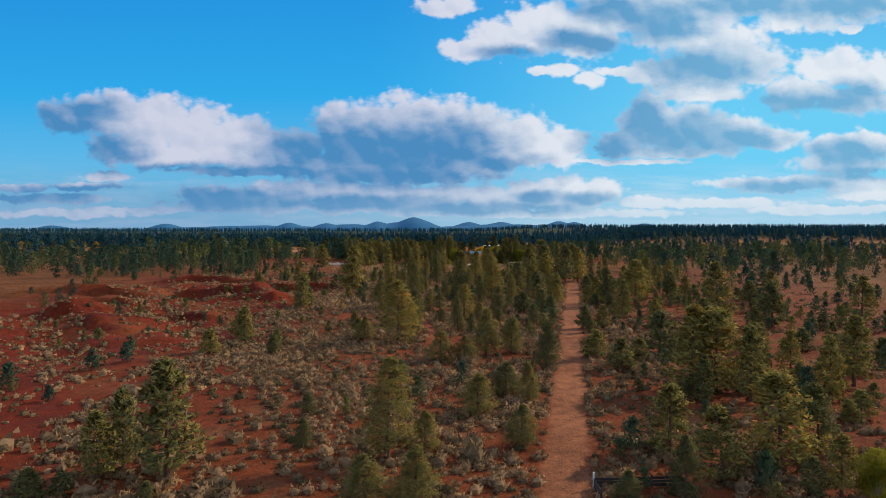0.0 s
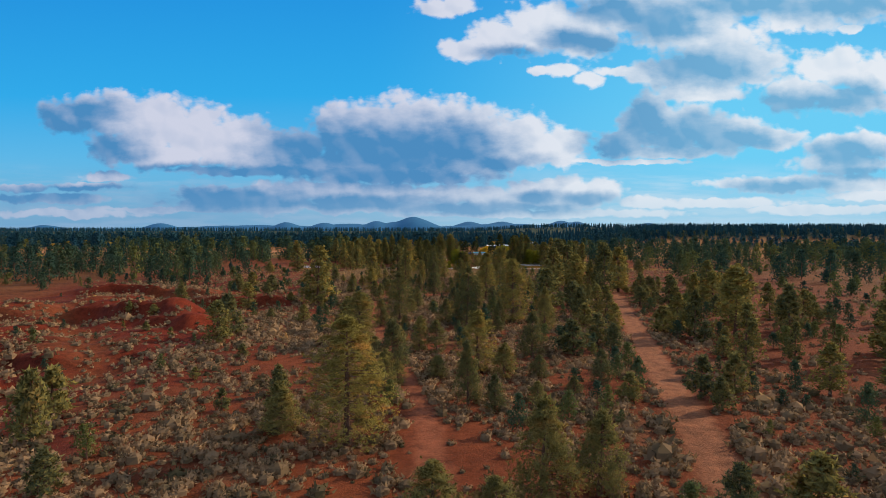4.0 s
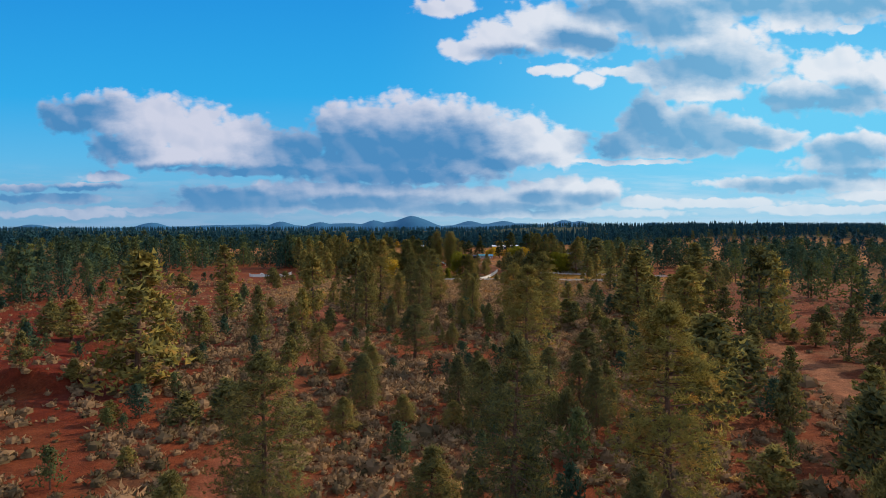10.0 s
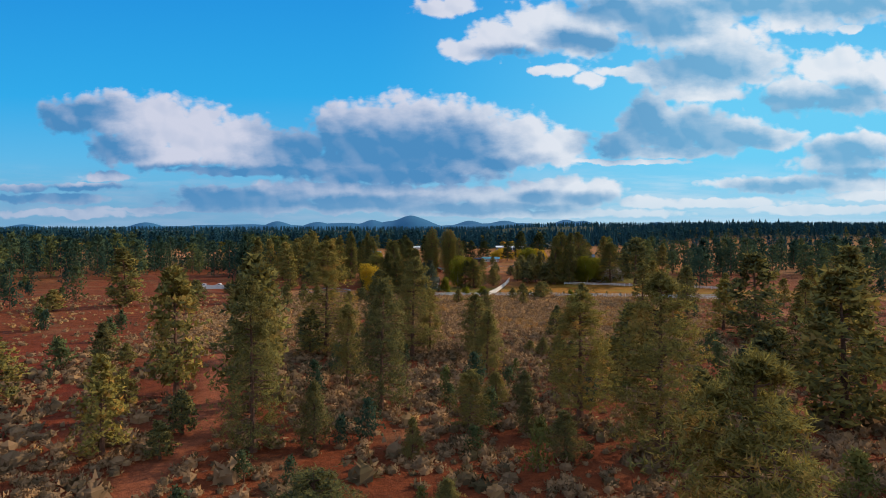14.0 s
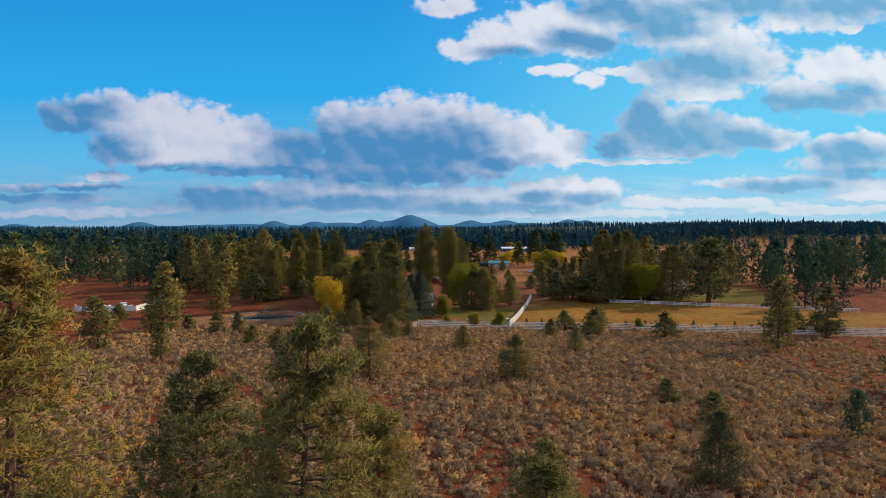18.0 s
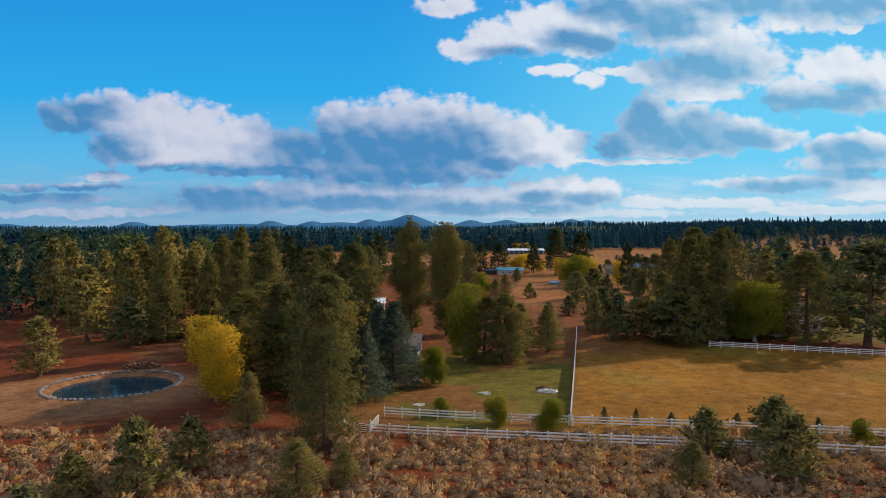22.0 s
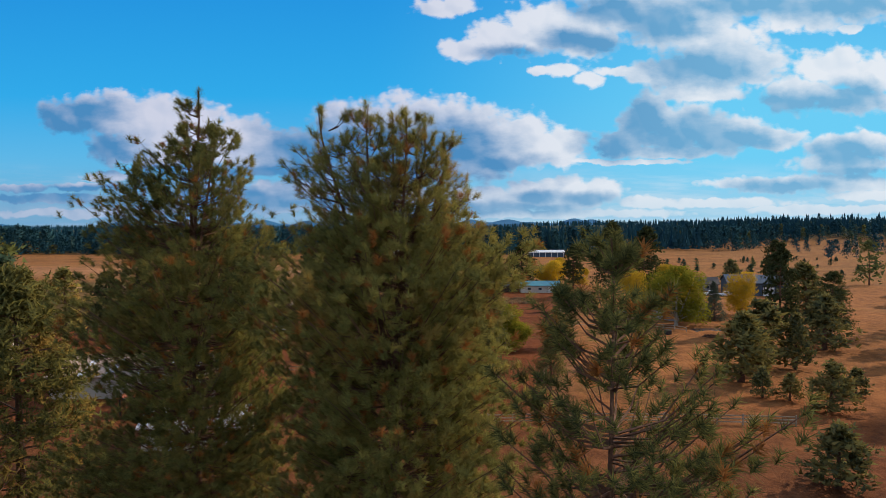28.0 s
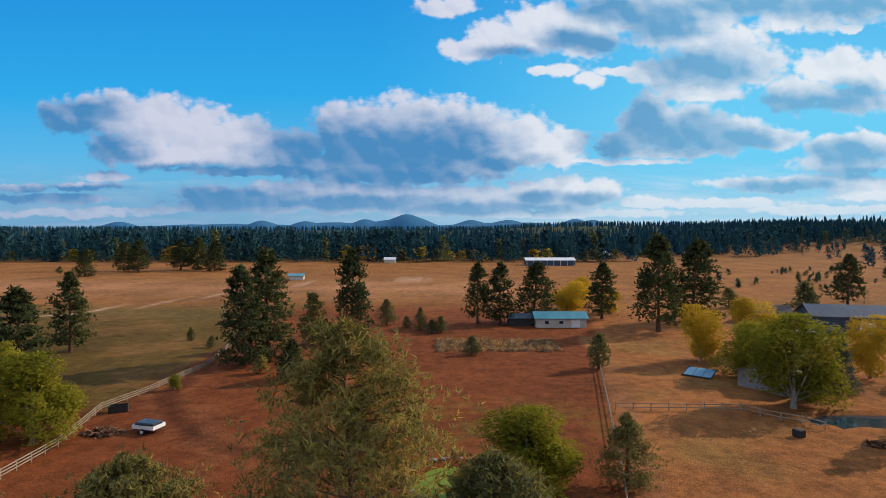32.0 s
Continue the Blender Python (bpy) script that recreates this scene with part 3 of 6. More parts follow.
def soil_colour(x, y):
    n1, n2, n3 = wave(x, y, 17.0, 1.0), wave(x, y, 6.1, 3.0), wave(x, y, 2.6, 5.0)
    col = np.zeros((*np.shape(x), 3)) + np.array((0.148, 0.037, 0.013))
    col = blend(col, 0.6 * smoothstep(0.0, 0.7, n1 + 0.5 * n2), (0.128, 0.029, 0.010))
    col = blend(col, 0.5 * smoothstep(0.2, 0.8, n2 + 0.5 * n3), (0.165, 0.088, 0.042))
    red = smoothstep(-22, -62, x + 12 * n1) * smoothstep(30, 75, y + 12 * n2) * smoothstep(470, 400, y)
    col = blend(col, 0.9 * red * smoothstep(-0.55, 0.1, n1 + 0.5 * n2), (0.128, 0.018, 0.007))
    col = blend(col, 0.75 * red * smoothstep(0.35, 0.7, n2 + 0.4 * n3), (0.100, 0.018, 0.011))
    # the paddock, the yard and the fields
    inside = smoothstep(-1.5, 1.5, x - fence_x(y)) * smoothstep(549, 553, y + 0.12 * x) * smoothstep(630, 622, y + 0.31 * (x - 40))
    col = blend(col, inside, (0.232, 0.102, 0.014))
    col = blend(col, 0.7 * inside * smoothstep(0.15, 0.8, n1 + 0.6 * n2), (0.187, 0.126, 0.018))
    col = blend(col, 0.5 * inside * smoothstep(0.3, 0.7, n3), (0.262, 0.142, 0.044))
    yard = smoothstep(1.5, -1.5, x - fence_x(y)) * smoothstep(-14, -9, x) * smoothstep(557, 560, y + 0.12 * x) * smoothstep(612, 604, y)
    col = blend(col, yard, (0.123, 0.098, 0.016))
    col = blend(col, 0.85 * yard * smoothstep(0.0, 0.5, n2 + 0.7 * n1 + 0.3 * n3), (0.195, 0.079, 0.026))
    lawn = smoothstep(58, 66, x) * smoothstep(626, 632, y + 0.31 * (x - 65)) * smoothstep(668, 655, y) * smoothstep(140, 125, x)
    col = blend(col, 0.8 * lawn, (0.101, 0.095, 0.014))
    grove = smoothstep(604, 612, y) * smoothstep(690, 670, y) * smoothstep(-90, -70, x) * smoothstep(60, 40, x)
    col = blend(col, 0.75 * grove, (0.166, 0.063, 0.023))
    pondside = bank(x, y, -52, 576, 24, 20)
    col = blend(col, 0.9 * smoothstep(0.3, 0.7, pondside), (0.260, 0.126, 0.056))
    farm = smoothstep(655, 690, y + 4 * n1)
    col = blend(col, farm, (0.163, 0.046, 0.014))
    lane_side = smoothstep(-1, 3, x - 30.9 - (y - 720.6) * 0.2076)
    east = farm * lane_side
    col = blend(col, east, (0.272, 0.104, 0.032))
    col = blend(col, 0.6 * east * smoothstep(0.1, 0.8, n1 + n2 * 0.6), (0.195, 0.114, 0.033))
    green = farm * (1 - lane_side) * bank(x, y, 15, 742, 30, 16)
    col = blend(col, 0.5 * smoothstep(0.3, 0.9, green) * smoothstep(-0.3, 0.5, n3 + n2), (0.123, 0.089, 0.016))
    west = farm * smoothstep(-36, -42, x + 2 * n2) * smoothstep(742, 752, y + 3 * n1)
    col = blend(col, west, (0.105, 0.062, 0.014))
    col = blend(col, 0.5 * west * smoothstep(0.1, 0.8, n1 + n2), (0.20, 0.095, 0.03))
    gold = smoothstep(862, 872, y + 3 * n2) * smoothstep(60, 20, x) + smoothstep(835, 860, y) * smoothstep(20, 60, x)
    col = blend(col, gold, (0.262, 0.105, 0.032))
    pale = gold * smoothstep(885, 905, y + 4 * n1) * smoothstep(1010, 985, y + 5 * n1) * smoothstep(70, 30, x)
    col = blend(col, 0.8 * pale, (0.36, 0.165, 0.075))
    strip = gold * (0.5 + 0.5 * np.sin((y + 0.05 * x) / 14.0 + n1))
    col = blend(col, 0.55 * strip, (0.195, 0.092, 0.024))
    col = blend(col, 0.3 * gold * smoothstep(0.5, 0.9, np.sin((y - 0.04 * x) / 2.2 + 0.5 * n1)), (0.17, 0.075, 0.026))
    hollow = smoothstep(842, 850, y) * smoothstep(868, 860, y) * smoothstep(-40, -60, x)
    col = blend(col, 0.55 * hollow, (0.144, 0.095, 0.028))
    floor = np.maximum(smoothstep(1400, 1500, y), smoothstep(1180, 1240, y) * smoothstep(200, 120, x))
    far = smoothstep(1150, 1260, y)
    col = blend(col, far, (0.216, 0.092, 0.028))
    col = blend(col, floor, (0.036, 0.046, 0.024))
    side = smoothstep(160, 230, np.abs(x)) * smoothstep(760, 690, y)
    col = blend(col, 0.8 * side, (0.137, 0.057, 0.019))
    # ways
    for points, half, tint in ((ROAD, 2.9, (0.245, 0.092, 0.042)), (TRACK, 1.9, (0.216, 0.066, 0.030)), (TRAIL, 0.9, (0.195, 0.041, 0.018)), (LANE, 1.6, (0.245, 0.101, 0.039))):
        d = way_distance(points, x, y) + 0.5 * n3
        col = blend(col, smoothstep(half + 0.7, half - 0.5, d), tint)
    d = way_distance(ROAD, x, y)
    col = blend(col, 0.45 * smoothstep(0.5, 0.2, np.abs(d - 1.0)), (0.216, 0.089, 0.042))
    track = way_distance([(-240, 850), (-140, 846), (-109, 851), (-99, 874), (-87, 904), (-74, 951), (-40, 990), (60, 1010)], x, y)
    col = blend(col, 0.8 * smoothstep(2.6, 1.0, track + n3), (0.42, 0.25, 0.15))
    edge = np.abs(y - 869 + 2 * n2)
    col = blend(col, 0.6 * smoothstep(3.0, 1.0, edge) * smoothstep(40, 0, x), (0.11, 0.07, 0.025))
    turn = way_distance([(-34, 766), (-34, 756), (-27, 743.5), (-20, 735), (-15, 731), (-10, 728.4), (-4, 727.5)], x, y)
    col = blend(col, 0.8 * smoothstep(1.9, 0.9, turn + 0.3 * n3), (0.085, 0.026, 0.010))
    col = blend(col, 0.6 * smoothstep(1.0, 0.4, np.abs(turn - 2.6)), (0.215, 0.075, 0.026))
    worn = way_distance([(-14, 700), (-14.3, 717), (-17, 732), (-24, 748)], x, y)
    col = blend(col, 0.4 * smoothstep(1.0, 0.4, np.abs(worn - 0.8)), (0.21, 0.078, 0.028))
    return col


def build_ground():
    near = np.concatenate([np.arange(-150, -60, 1.8), np.arange(-60, 75, 1.25), np.arange(75, 150, 2.5)])
    far = 150 * np.exp(np.linspace(0, math.log(4900 / 150), 34))
    xs = np.concatenate([-far[::-1], near[1:], far])
    ys = np.concatenate([-np.array([4000, 2500, 1500, 800, 400, 200, 100, 50, 20]), np.arange(0, 860, 1.4),
                         860 * np.exp(np.linspace(0, math.log(4900 / 860), 60))])
    ys.sort()
    X, Y = np.meshgrid(xs, ys)
    Z = land(X, Y)
    nx, ny = len(xs), len(ys)
    me = bpy.data.meshes.new("ground")
    me.vertices.add(nx * ny)
    me.vertices.foreach_set("co", np.stack([X, Y, Z], -1).astype(np.float32).ravel())
    i = (np.arange(ny - 1)[:, None] * nx + np.arange(nx - 1)[None]).ravel()
    quads = np.stack([i, i + 1, i + 1 + nx, i + nx], 1).astype(np.int32)
    me.loops.add(quads.size)
    me.loops.foreach_set("vertex_index", quads.ravel())
    me.polygons.add(len(quads))
    me.polygons.foreach_set("loop_start", np.arange(0, quads.size, 4, dtype=np.int32))
    me.polygons.foreach_set("use_smooth", np.ones(len(quads), dtype=bool))
    me.update(calc_edges=True)
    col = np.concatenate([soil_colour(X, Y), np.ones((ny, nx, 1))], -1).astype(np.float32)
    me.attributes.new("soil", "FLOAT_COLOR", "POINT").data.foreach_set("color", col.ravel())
    me.materials.append(SOIL)
    tagged(new("ground", me), "dry reddish high-desert ground with dirt tracks, a paddock and tawny fields", "ground", kind="structure")


build_ground()

for (cx, cy, rx, ry), matter, label in zip(PONDS, (WATER, ALGAE, WATER),
                                           ("dark still farm pond reflecting the trees beside it", "small pond covered with bright green algae", "shaded narrow pond beside the trees")):
    bm = bmesh.new()
    level = min(gz(cx + rx * math.cos(a), cy + ry * math.sin(a)) for a in (0, 1.57, 3.14, 4.71)) - 0.25
    bm.faces.new([bm.verts.new((cx + rx * 1.02 * math.cos(a) * (1 + 0.06 * math.sin(3 * a)), cy + ry * 1.02 * math.sin(a), level)) for a in np.linspace(0, 2 * math.pi, 49)[:-1]])
    tagged(new("water", bm_mesh("water", bm, matter)), label, "pond", kind="structure")


def stone_mesh(seed):
    r = random.Random(seed)
    bm = bmesh.new()
    bmesh.ops.create_icosphere(bm, subdivisions=1, radius=0.5)
    for v in bm.verts:
        v.co *= r.uniform(0.75, 1.2)
        v.co.z *= 0.6
    return bm_mesh("stone", bm, STONE)


STONES = [stone_mesh(s) for s in range(4)]


def pond_edge(i, count, size, label):
    cx, cy, rx, ry = PONDS[i]
    edge = thing("pond_edging", pose(cx, cy, 0), label, "stones")
    for k in range(count):
        a = 2 * math.pi * k / count + random.uniform(-0.03, 0.03)
        x, y = 1.1 * rx * math.cos(a), 1.1 * ry * math.sin(a)
        s = new("stone", STONES[k % 4])
        s.parent = edge
        s.matrix_basis = pose(x, y, gz(cx + x, cy + y) + 0.05, 0, 0, random.uniform(0, 360)) @ Matrix.Scale(random.uniform(0.7, 1.3) * size, 4)


pond_edge(0, 70, 0.8, "ring of pale stones round the farm pond")
pond_edge(1, 44, 0.6, "ring of pale stones round the green pond")

# far hills, with the haze of distance painted as blue
def build_hills():
    peaks = [(-0.048, 0.0262, 0.040), (-0.063, 0.0170, 0.07), (-0.107, 0.0180, 0.030), (-0.19, 0.0150, 0.030), (-0.252, 0.0160, 0.028), (-0.15, 0.0125, 0.10),
             (0.042, 0.0165, 0.035), (0.094, 0.0170, 0.040), (0.190, 0.0180, 0.035), (0.215, 0.0170, 0.03), (0.33, 0.0140, 0.03),
             (-0.455, 0.0140, 0.032), (-0.64, 0.0100, 0.04), (0.10, 0.0125, 0.16), (-0.3, 0.0100, 0.2)]
    for depth, pick in ((4300.0, peaks[:6]), (4500.0, peaks[6:11]), (4400.0, peaks[11:])):
        bm = bmesh.new()
        us = np.linspace(-1.1, 1.1, 420)
        rows = []
        for j, back in enumerate((0, 90, 200, 330)):
            row = []
            for u in us:
                h = max([0.004] + [p * math.exp(-(abs(u - c) / w) ** 1.7) for c, p, w in pick])
                h = 0.92 * h + 0.0003 * math.sin(90 * u + j) + 0.0002 * math.sin(210 * u + 2 * j)
                row.append(bm.verts.new((u * (depth + back), depth + back, -30 + (h * depth + 62) * (0.15, 0.6, 0.95, 1.0)[j])))
            rows.append(row)
        for a, b in zip(rows, rows[1:]):
            for k in range(len(us) - 1):
                bm.faces.new((a[k], a[k + 1], b[k + 1], b[k])).smooth = True
        tagged(new("backdrop", bm_mesh("backdrop", bm, HILL)), "volcanic hills on the far horizon, coloured blue for haze", "hills", kind="structure")


build_hills()


# ---------------------------------------------------------------- trees
def tufts(centres, size, count, rise=0.3, spread=1.0, r=rng, wide=0.34):
    """Leaf blades round each centre: loose triangles, leaning out and up."""
    c = np.repeat(np.asarray(centres), count, axis=0)
    s = np.repeat(np.broadcast_to(size, (len(centres),)), count)[:, None] * r.uniform(0.6, 1.3, (len(c), 1))
    d = r.normal(size=c.shape) * spread
    d[:, 2] += rise * 2
    d /= np.linalg.norm(d, axis=1, keepdims=True)
    p = np.cross(d, r.normal(size=c.shape))
    p /= np.linalg.norm(p, axis=1, keepdims=True) + 1e-9
    base = c + r.normal(size=c.shape) * s * 0.25
    return np.stack([base - p * s * wide, base + p * s * wide, base + d * s * 1.3], 1)


def limb_tris(a, b, ra, rb):
    """Three-sided limbs from a to b, as loose triangles."""
    d = b - a
    d = d / (np.linalg.norm(d, axis=1, keepdims=True) + 1e-9)
    u = np.cross(d, np.array([0.31, 0.17, 0.93]))
    u /= np.linalg.norm(u, axis=1, keepdims=True) + 1e-9
    v = np.cross(d, u)
    out = []
    for k in range(3):
        k0, k1 = 2.0944 * k, 2.0944 * (k + 1)
        o0, o1 = u * math.cos(k0) + v * math.sin(k0), u * math.cos(k1) + v * math.sin(k1)
        a0, a1, b0, b1 = a + o0 * ra, a + o1 * ra, b + o0 * rb, b + o1 * rb
        out += [np.stack([a0, a1, b1], 1), np.stack([a0, b1, b0], 1)]
    return np.concatenate(out)


def trunk_tris(h, r0, lean, sides=7, steps=6):
    z = np.linspace(0, 1, steps + 1)
    cx, cy = lean[0] * z ** 1.5, lean[1] * z ** 1.5
    rad = r0 * (1 - 0.93 * z) * (1 + 0.5 * np.exp(-z * 18))
    a = np.linspace(0, 2 * math.pi, sides + 1)
    P = np.stack([cx[:, None] + rad[:, None] * np.cos(a), cy[:, None] + rad[:, None] * np.sin(a), (z * h)[:, None] + 0 * a], -1)
    P[0, :, 2] -= 0.4
    q = [P[:-1, :-1], P[:-1, 1:], P[1:, 1:], P[1:, :-1]]
    q = [v.reshape(-1, 3) for v in q]
    return np.concatenate([np.stack([q[0], q[1], q[2]], 1), np.stack([q[0], q[2], q[3]], 1)])


def branchy(seed, h, r, first, profile, branches, per, size, blades, droop, r0, ragged=0.35, wide=0.34):
    """A conifer: whorled limbs off one trunk, with tufts along their outer ends. Returns the wood and the leaves."""
    g = np.random.default_rng(seed)
    q = first + (1 - first) * np.sort(g.uniform(0, 1, branches)) ** 0.9
    az = g.uniform(0, 2 * math.pi, branches)
    gaps = 1 - ragged * (0.5 + 0.5 * np.sin(3 * az + 9 * q + seed)) * g.uniform(0.5, 1, branches)
    L = r * profile((q - first) / (1 - first)) * gaps * g.uniform(0.75, 1.1, branches)
    lean = g.normal(size=2) * 0.02 * h
    root = np.stack([lean[0] * q ** 1.5, lean[1] * q ** 1.5, q * h * 0.97], 1)
    out = np.stack([np.cos(az), np.sin(az), droop * (1 - q) * -1 + 0.35 * q], 1)
    tip = root + out * L[:, None]
    k = 0.35 + 0.65 * np.sqrt(g.uniform(0.05, 1, (branches, per)))
    c = root[:, None] + (tip - root)[:, None] * k[..., None]
    c = c + g.normal(size=c.shape) * (0.16 * L[:, None, None] * np.array([1, 1, 0.55]) + 0.05)
    top = np.stack([lean[0] + g.normal(size=14) * 0.12 * r, lean[1] + g.normal(size=14) * 0.12 * r, h * g.uniform(0.93, 1.0, 14)], 1)
    centres = np.concatenate([c.reshape(-1, 3), top])
    leaves = tufts(centres, size, blades, 0.35, 1.0, g, wide)
    limbs = slice(None, None, 2)
    ones = np.ones((len(root[limbs]), 1))
    wood = np.concatenate([trunk_tris(h * 0.98, r0, lean), limb_tris(root[limbs], (root + (tip - root) * 0.85)[limbs], r0 * 0.22 * ones, r0 * 0.06 * ones)])
    return wood, leaves


def pine_profile(q):
    return np.interp(q, [0, 0.12, 0.35, 0.7, 0.92, 1], [0.72, 1.0, 0.96, 0.68, 0.34, 0.10])


def crown_out(tris, h, base=0.0):
    """The way that each leaf of a crown faces, for its shading: away from a line up the middle."""
    c = tris.mean(1)
    return np.stack([c[:, 0], c[:, 1], np.maximum(0.10 * h, 0.55 * (c[:, 2] - 0.45 * h))], 1)


def cone_profile(q):
    return np.interp(q, [0, 0.1, 1], [0.9, 1.0, 0.06])


def egg_profile(q):
    return np.interp(q, [0, 0.12, 0.4, 0.7, 0.9, 1], [0.72, 1.0, 0.86, 0.52, 0.24, 0.06])


def leafy(seed, h, r, leaves, size, r0, base=0.07):
    """A broadleaf tree: rounded masses of leaves on forking limbs."""
    g = np.random.default_rng(seed)
    n = 15
    az, q = g.uniform(0, 2 * math.pi, n), np.linspace(base + 0.12, 0.86, n)
    d = r * np.sqrt(np.clip(1 - ((q - 0.5) / 0.55) ** 2, 0.1, 1)) * g.uniform(0.25, 0.72, n)
    mid = np.stack([d * np.cos(az), d * np.sin(az), q * h], 1)
    rad = r * g.uniform(0.36, 0.56, n)
    pick = g.integers(0, n, leaves)
    v = g.normal(size=(leaves, 3))
    v /= np.linalg.norm(v, axis=1, keepdims=True)
    c = mid[pick] + v * (rad[pick] * g.uniform(0.55, 1.05, leaves))[:, None] * np.array([1, 1, 1.15])
    c[:, 2] = np.clip(c[:, 2], base * h, h)
    foot = np.array([0.0, 0.0, base * h]) + np.zeros((n, 3))
    wood = np.concatenate([trunk_tris(h * 0.7, r0, g.normal(size=2) * 0.02 * h), limb_tris(foot, mid, r0 * 0.4 * np.ones((n, 1)), r0 * 0.12 * np.ones((n, 1)))])
    return wood, tufts(c, size, 2, 0.1, 1.0, g)


KINDS = {}


def add_kind(key, name, category, labels, build, count, h, w, leaf, bark):
    """build(i) gives the wood and the leaves of the i-th of count shapes."""
    KINDS[key] = dict(name=name, category=category, labels=labels, h=h, w=w, first=[None] * count,
                      make=lambda i: build(i), leaf=leaf, bark=bark)


PINE_LABEL = "tall ponderosa pine with an open ragged crown on dry ground"
JUNIPER_LABEL = "bushy western juniper standing among the sagebrush"
CLEAR_BOLE = (0.07, 0.12, 0.05, 0.15, 0.09, 0.06)
add_kind("P", "pine_tree", "tree", PINE_LABEL,
         lambda i: branchy(11 + i, 15.0, 3.3, CLEAR_BOLE[i], pine_profile, 125, 8, 0.48, 3, 0.25, 0.26, 0.42), 6, 15.0, 6.2, NEEDLES, BARK)
add_kind("PN", "pine_tree", "tree", PINE_LABEL,
         lambda i: branchy(21 + i, 15.0, 3.3, CLEAR_BOLE[i], pine_profile, 210, 13, 0.215, 11, 0.25, 0.26, 0.5, 0.12), 5, 15.0, 6.2, NEEDLES, BARK)
add_kind("PG", "pine_tree", "tree", "tall dense green ponderosa pine in the grove by the house",
         lambda i: branchy(31 + i, 15.0, 3.5, 0.05, pine_profile, 220, 14, 0.235, 10, 0.25, 0.26, 0.42, 0.14), 5, 15.0, 6.2, NEEDLES_GROVE_SHADED, BARK)
add_kind("J", "juniper_tree", "tree", JUNIPER_LABEL,
         lambda i: branchy(41 + i, 6.0, 2.0, 0.03, egg_profile, 80, 6, 0.34, 4, -0.25, 0.16, 0.35), 6, 6.0, 3.8, JUNIPER, BARK)
add_kind("JN", "juniper_tree", "tree", JUNIPER_LABEL,
         lambda i: branchy(51 + i, 6.0, 2.0, 0.03, egg_profile, 160, 12, 0.15, 8, -0.25, 0.16, 0.4, 0.16), 5, 6.0, 3.8, JUNIPER, BARK)
add_kind("S", "spruce_tree", "tree", "blue-grey spruce with branches down to the ground",
         lambda i: branchy(71 + i, 12.0, 2.9, 0.03, cone_profile, 260, 12, 0.22, 6, 0.30, 0.2, 0.15, 0.18), 2, 12.0, 5.6, SPRUCE, BARK)
add_kind("G", "broadleaf_tree", "tree", "broadleaf tree with yellowing green autumn leaves",
         lambda i: leafy(81 + i, 10.0, 4.0, 9000, 0.22, 0.2), 3, 10.0, 7.4, LEAF_GREEN, BARK_PALE)
add_kind("D", "autumn_tree", "tree", "broadleaf tree in golden yellow autumn leaf",
         lambda i: leafy(91 + i, 10.0, 4.0, 7000, 0.23, 0.2), 2, 10.0, 7.4, LEAF_YELLOW, BARK_PALE)

add_kind("F", "fir_tree", "tree", "dark green fir standing in the tawny fields",
         lambda i: branchy(101 + i, 15.0, 3.3, CLEAR_BOLE[i] * 0.7, pine_profile, 170, 9, 0.36, 4, 0.25, 0.26, 0.3), 4, 15.0, 6.2, NEEDLES_DARK, BARK)

GROUPS = {"PG": "pines of the grove", "F": "dark firs of the farms", "P": "pines of the plain", "PN": "pines of the plain", "J": "junipers in the sagebrush", "JN": "junipers in the sagebrush", "S": "spruces by the house", "G": "broadleaf trees of the farms", "D": "autumn trees of the farms"}
planted = []
NEAR_WAY = 27.0  # trees nearer to the way than this get finer leaves


def plant(key, x, y, h, w, r=random):
    if key == "P" and y > 735:
        key = "F"
    if key == "P" and 545 < y < 735 and -60 < x < 90:
        key = "PG"
    if key in "PJ" and abs(x - 0.014 * y) < NEAR_WAY:
        key += "N"
    kind = KINDS[key]
    i = r.randrange(len(kind["first"]))
    sx, sz = w / kind["w"], h / kind["h"]
    sx *= 1.2 if key[0] in "PJF" else (1.4 if key == "S" else 1.1)
    sx = min(max(sx, 0.55 * sz), 1.7 * sz)
    m = pose(x, y, gz(x, y), 0, 0, r.uniform(0, 360)) @ Matrix.Diagonal((sx, sx, sz, 1))
    first = kind["first"][i]
    planted.append((x, y, w))
    if first is None:
        wood, leaves = kind["make"](i)
        ob = thing(kind["name"], m, kind["labels"], kind["category"], GROUPS[key])
        part("trunk", tri_mesh("trunk", wood, kind["bark"]), None, ob)
        part("crown", tri_mesh("crown", leaves, kind["leaf"], None, crown_out(leaves, kind["h"])), None, ob)
        kind["first"][i] = ob
        return ob
    s = first.scale
    return copy_thing(first, m @ Matrix.Diagonal((1 / s[0], 1 / s[1], 1 / s[2], 1)))


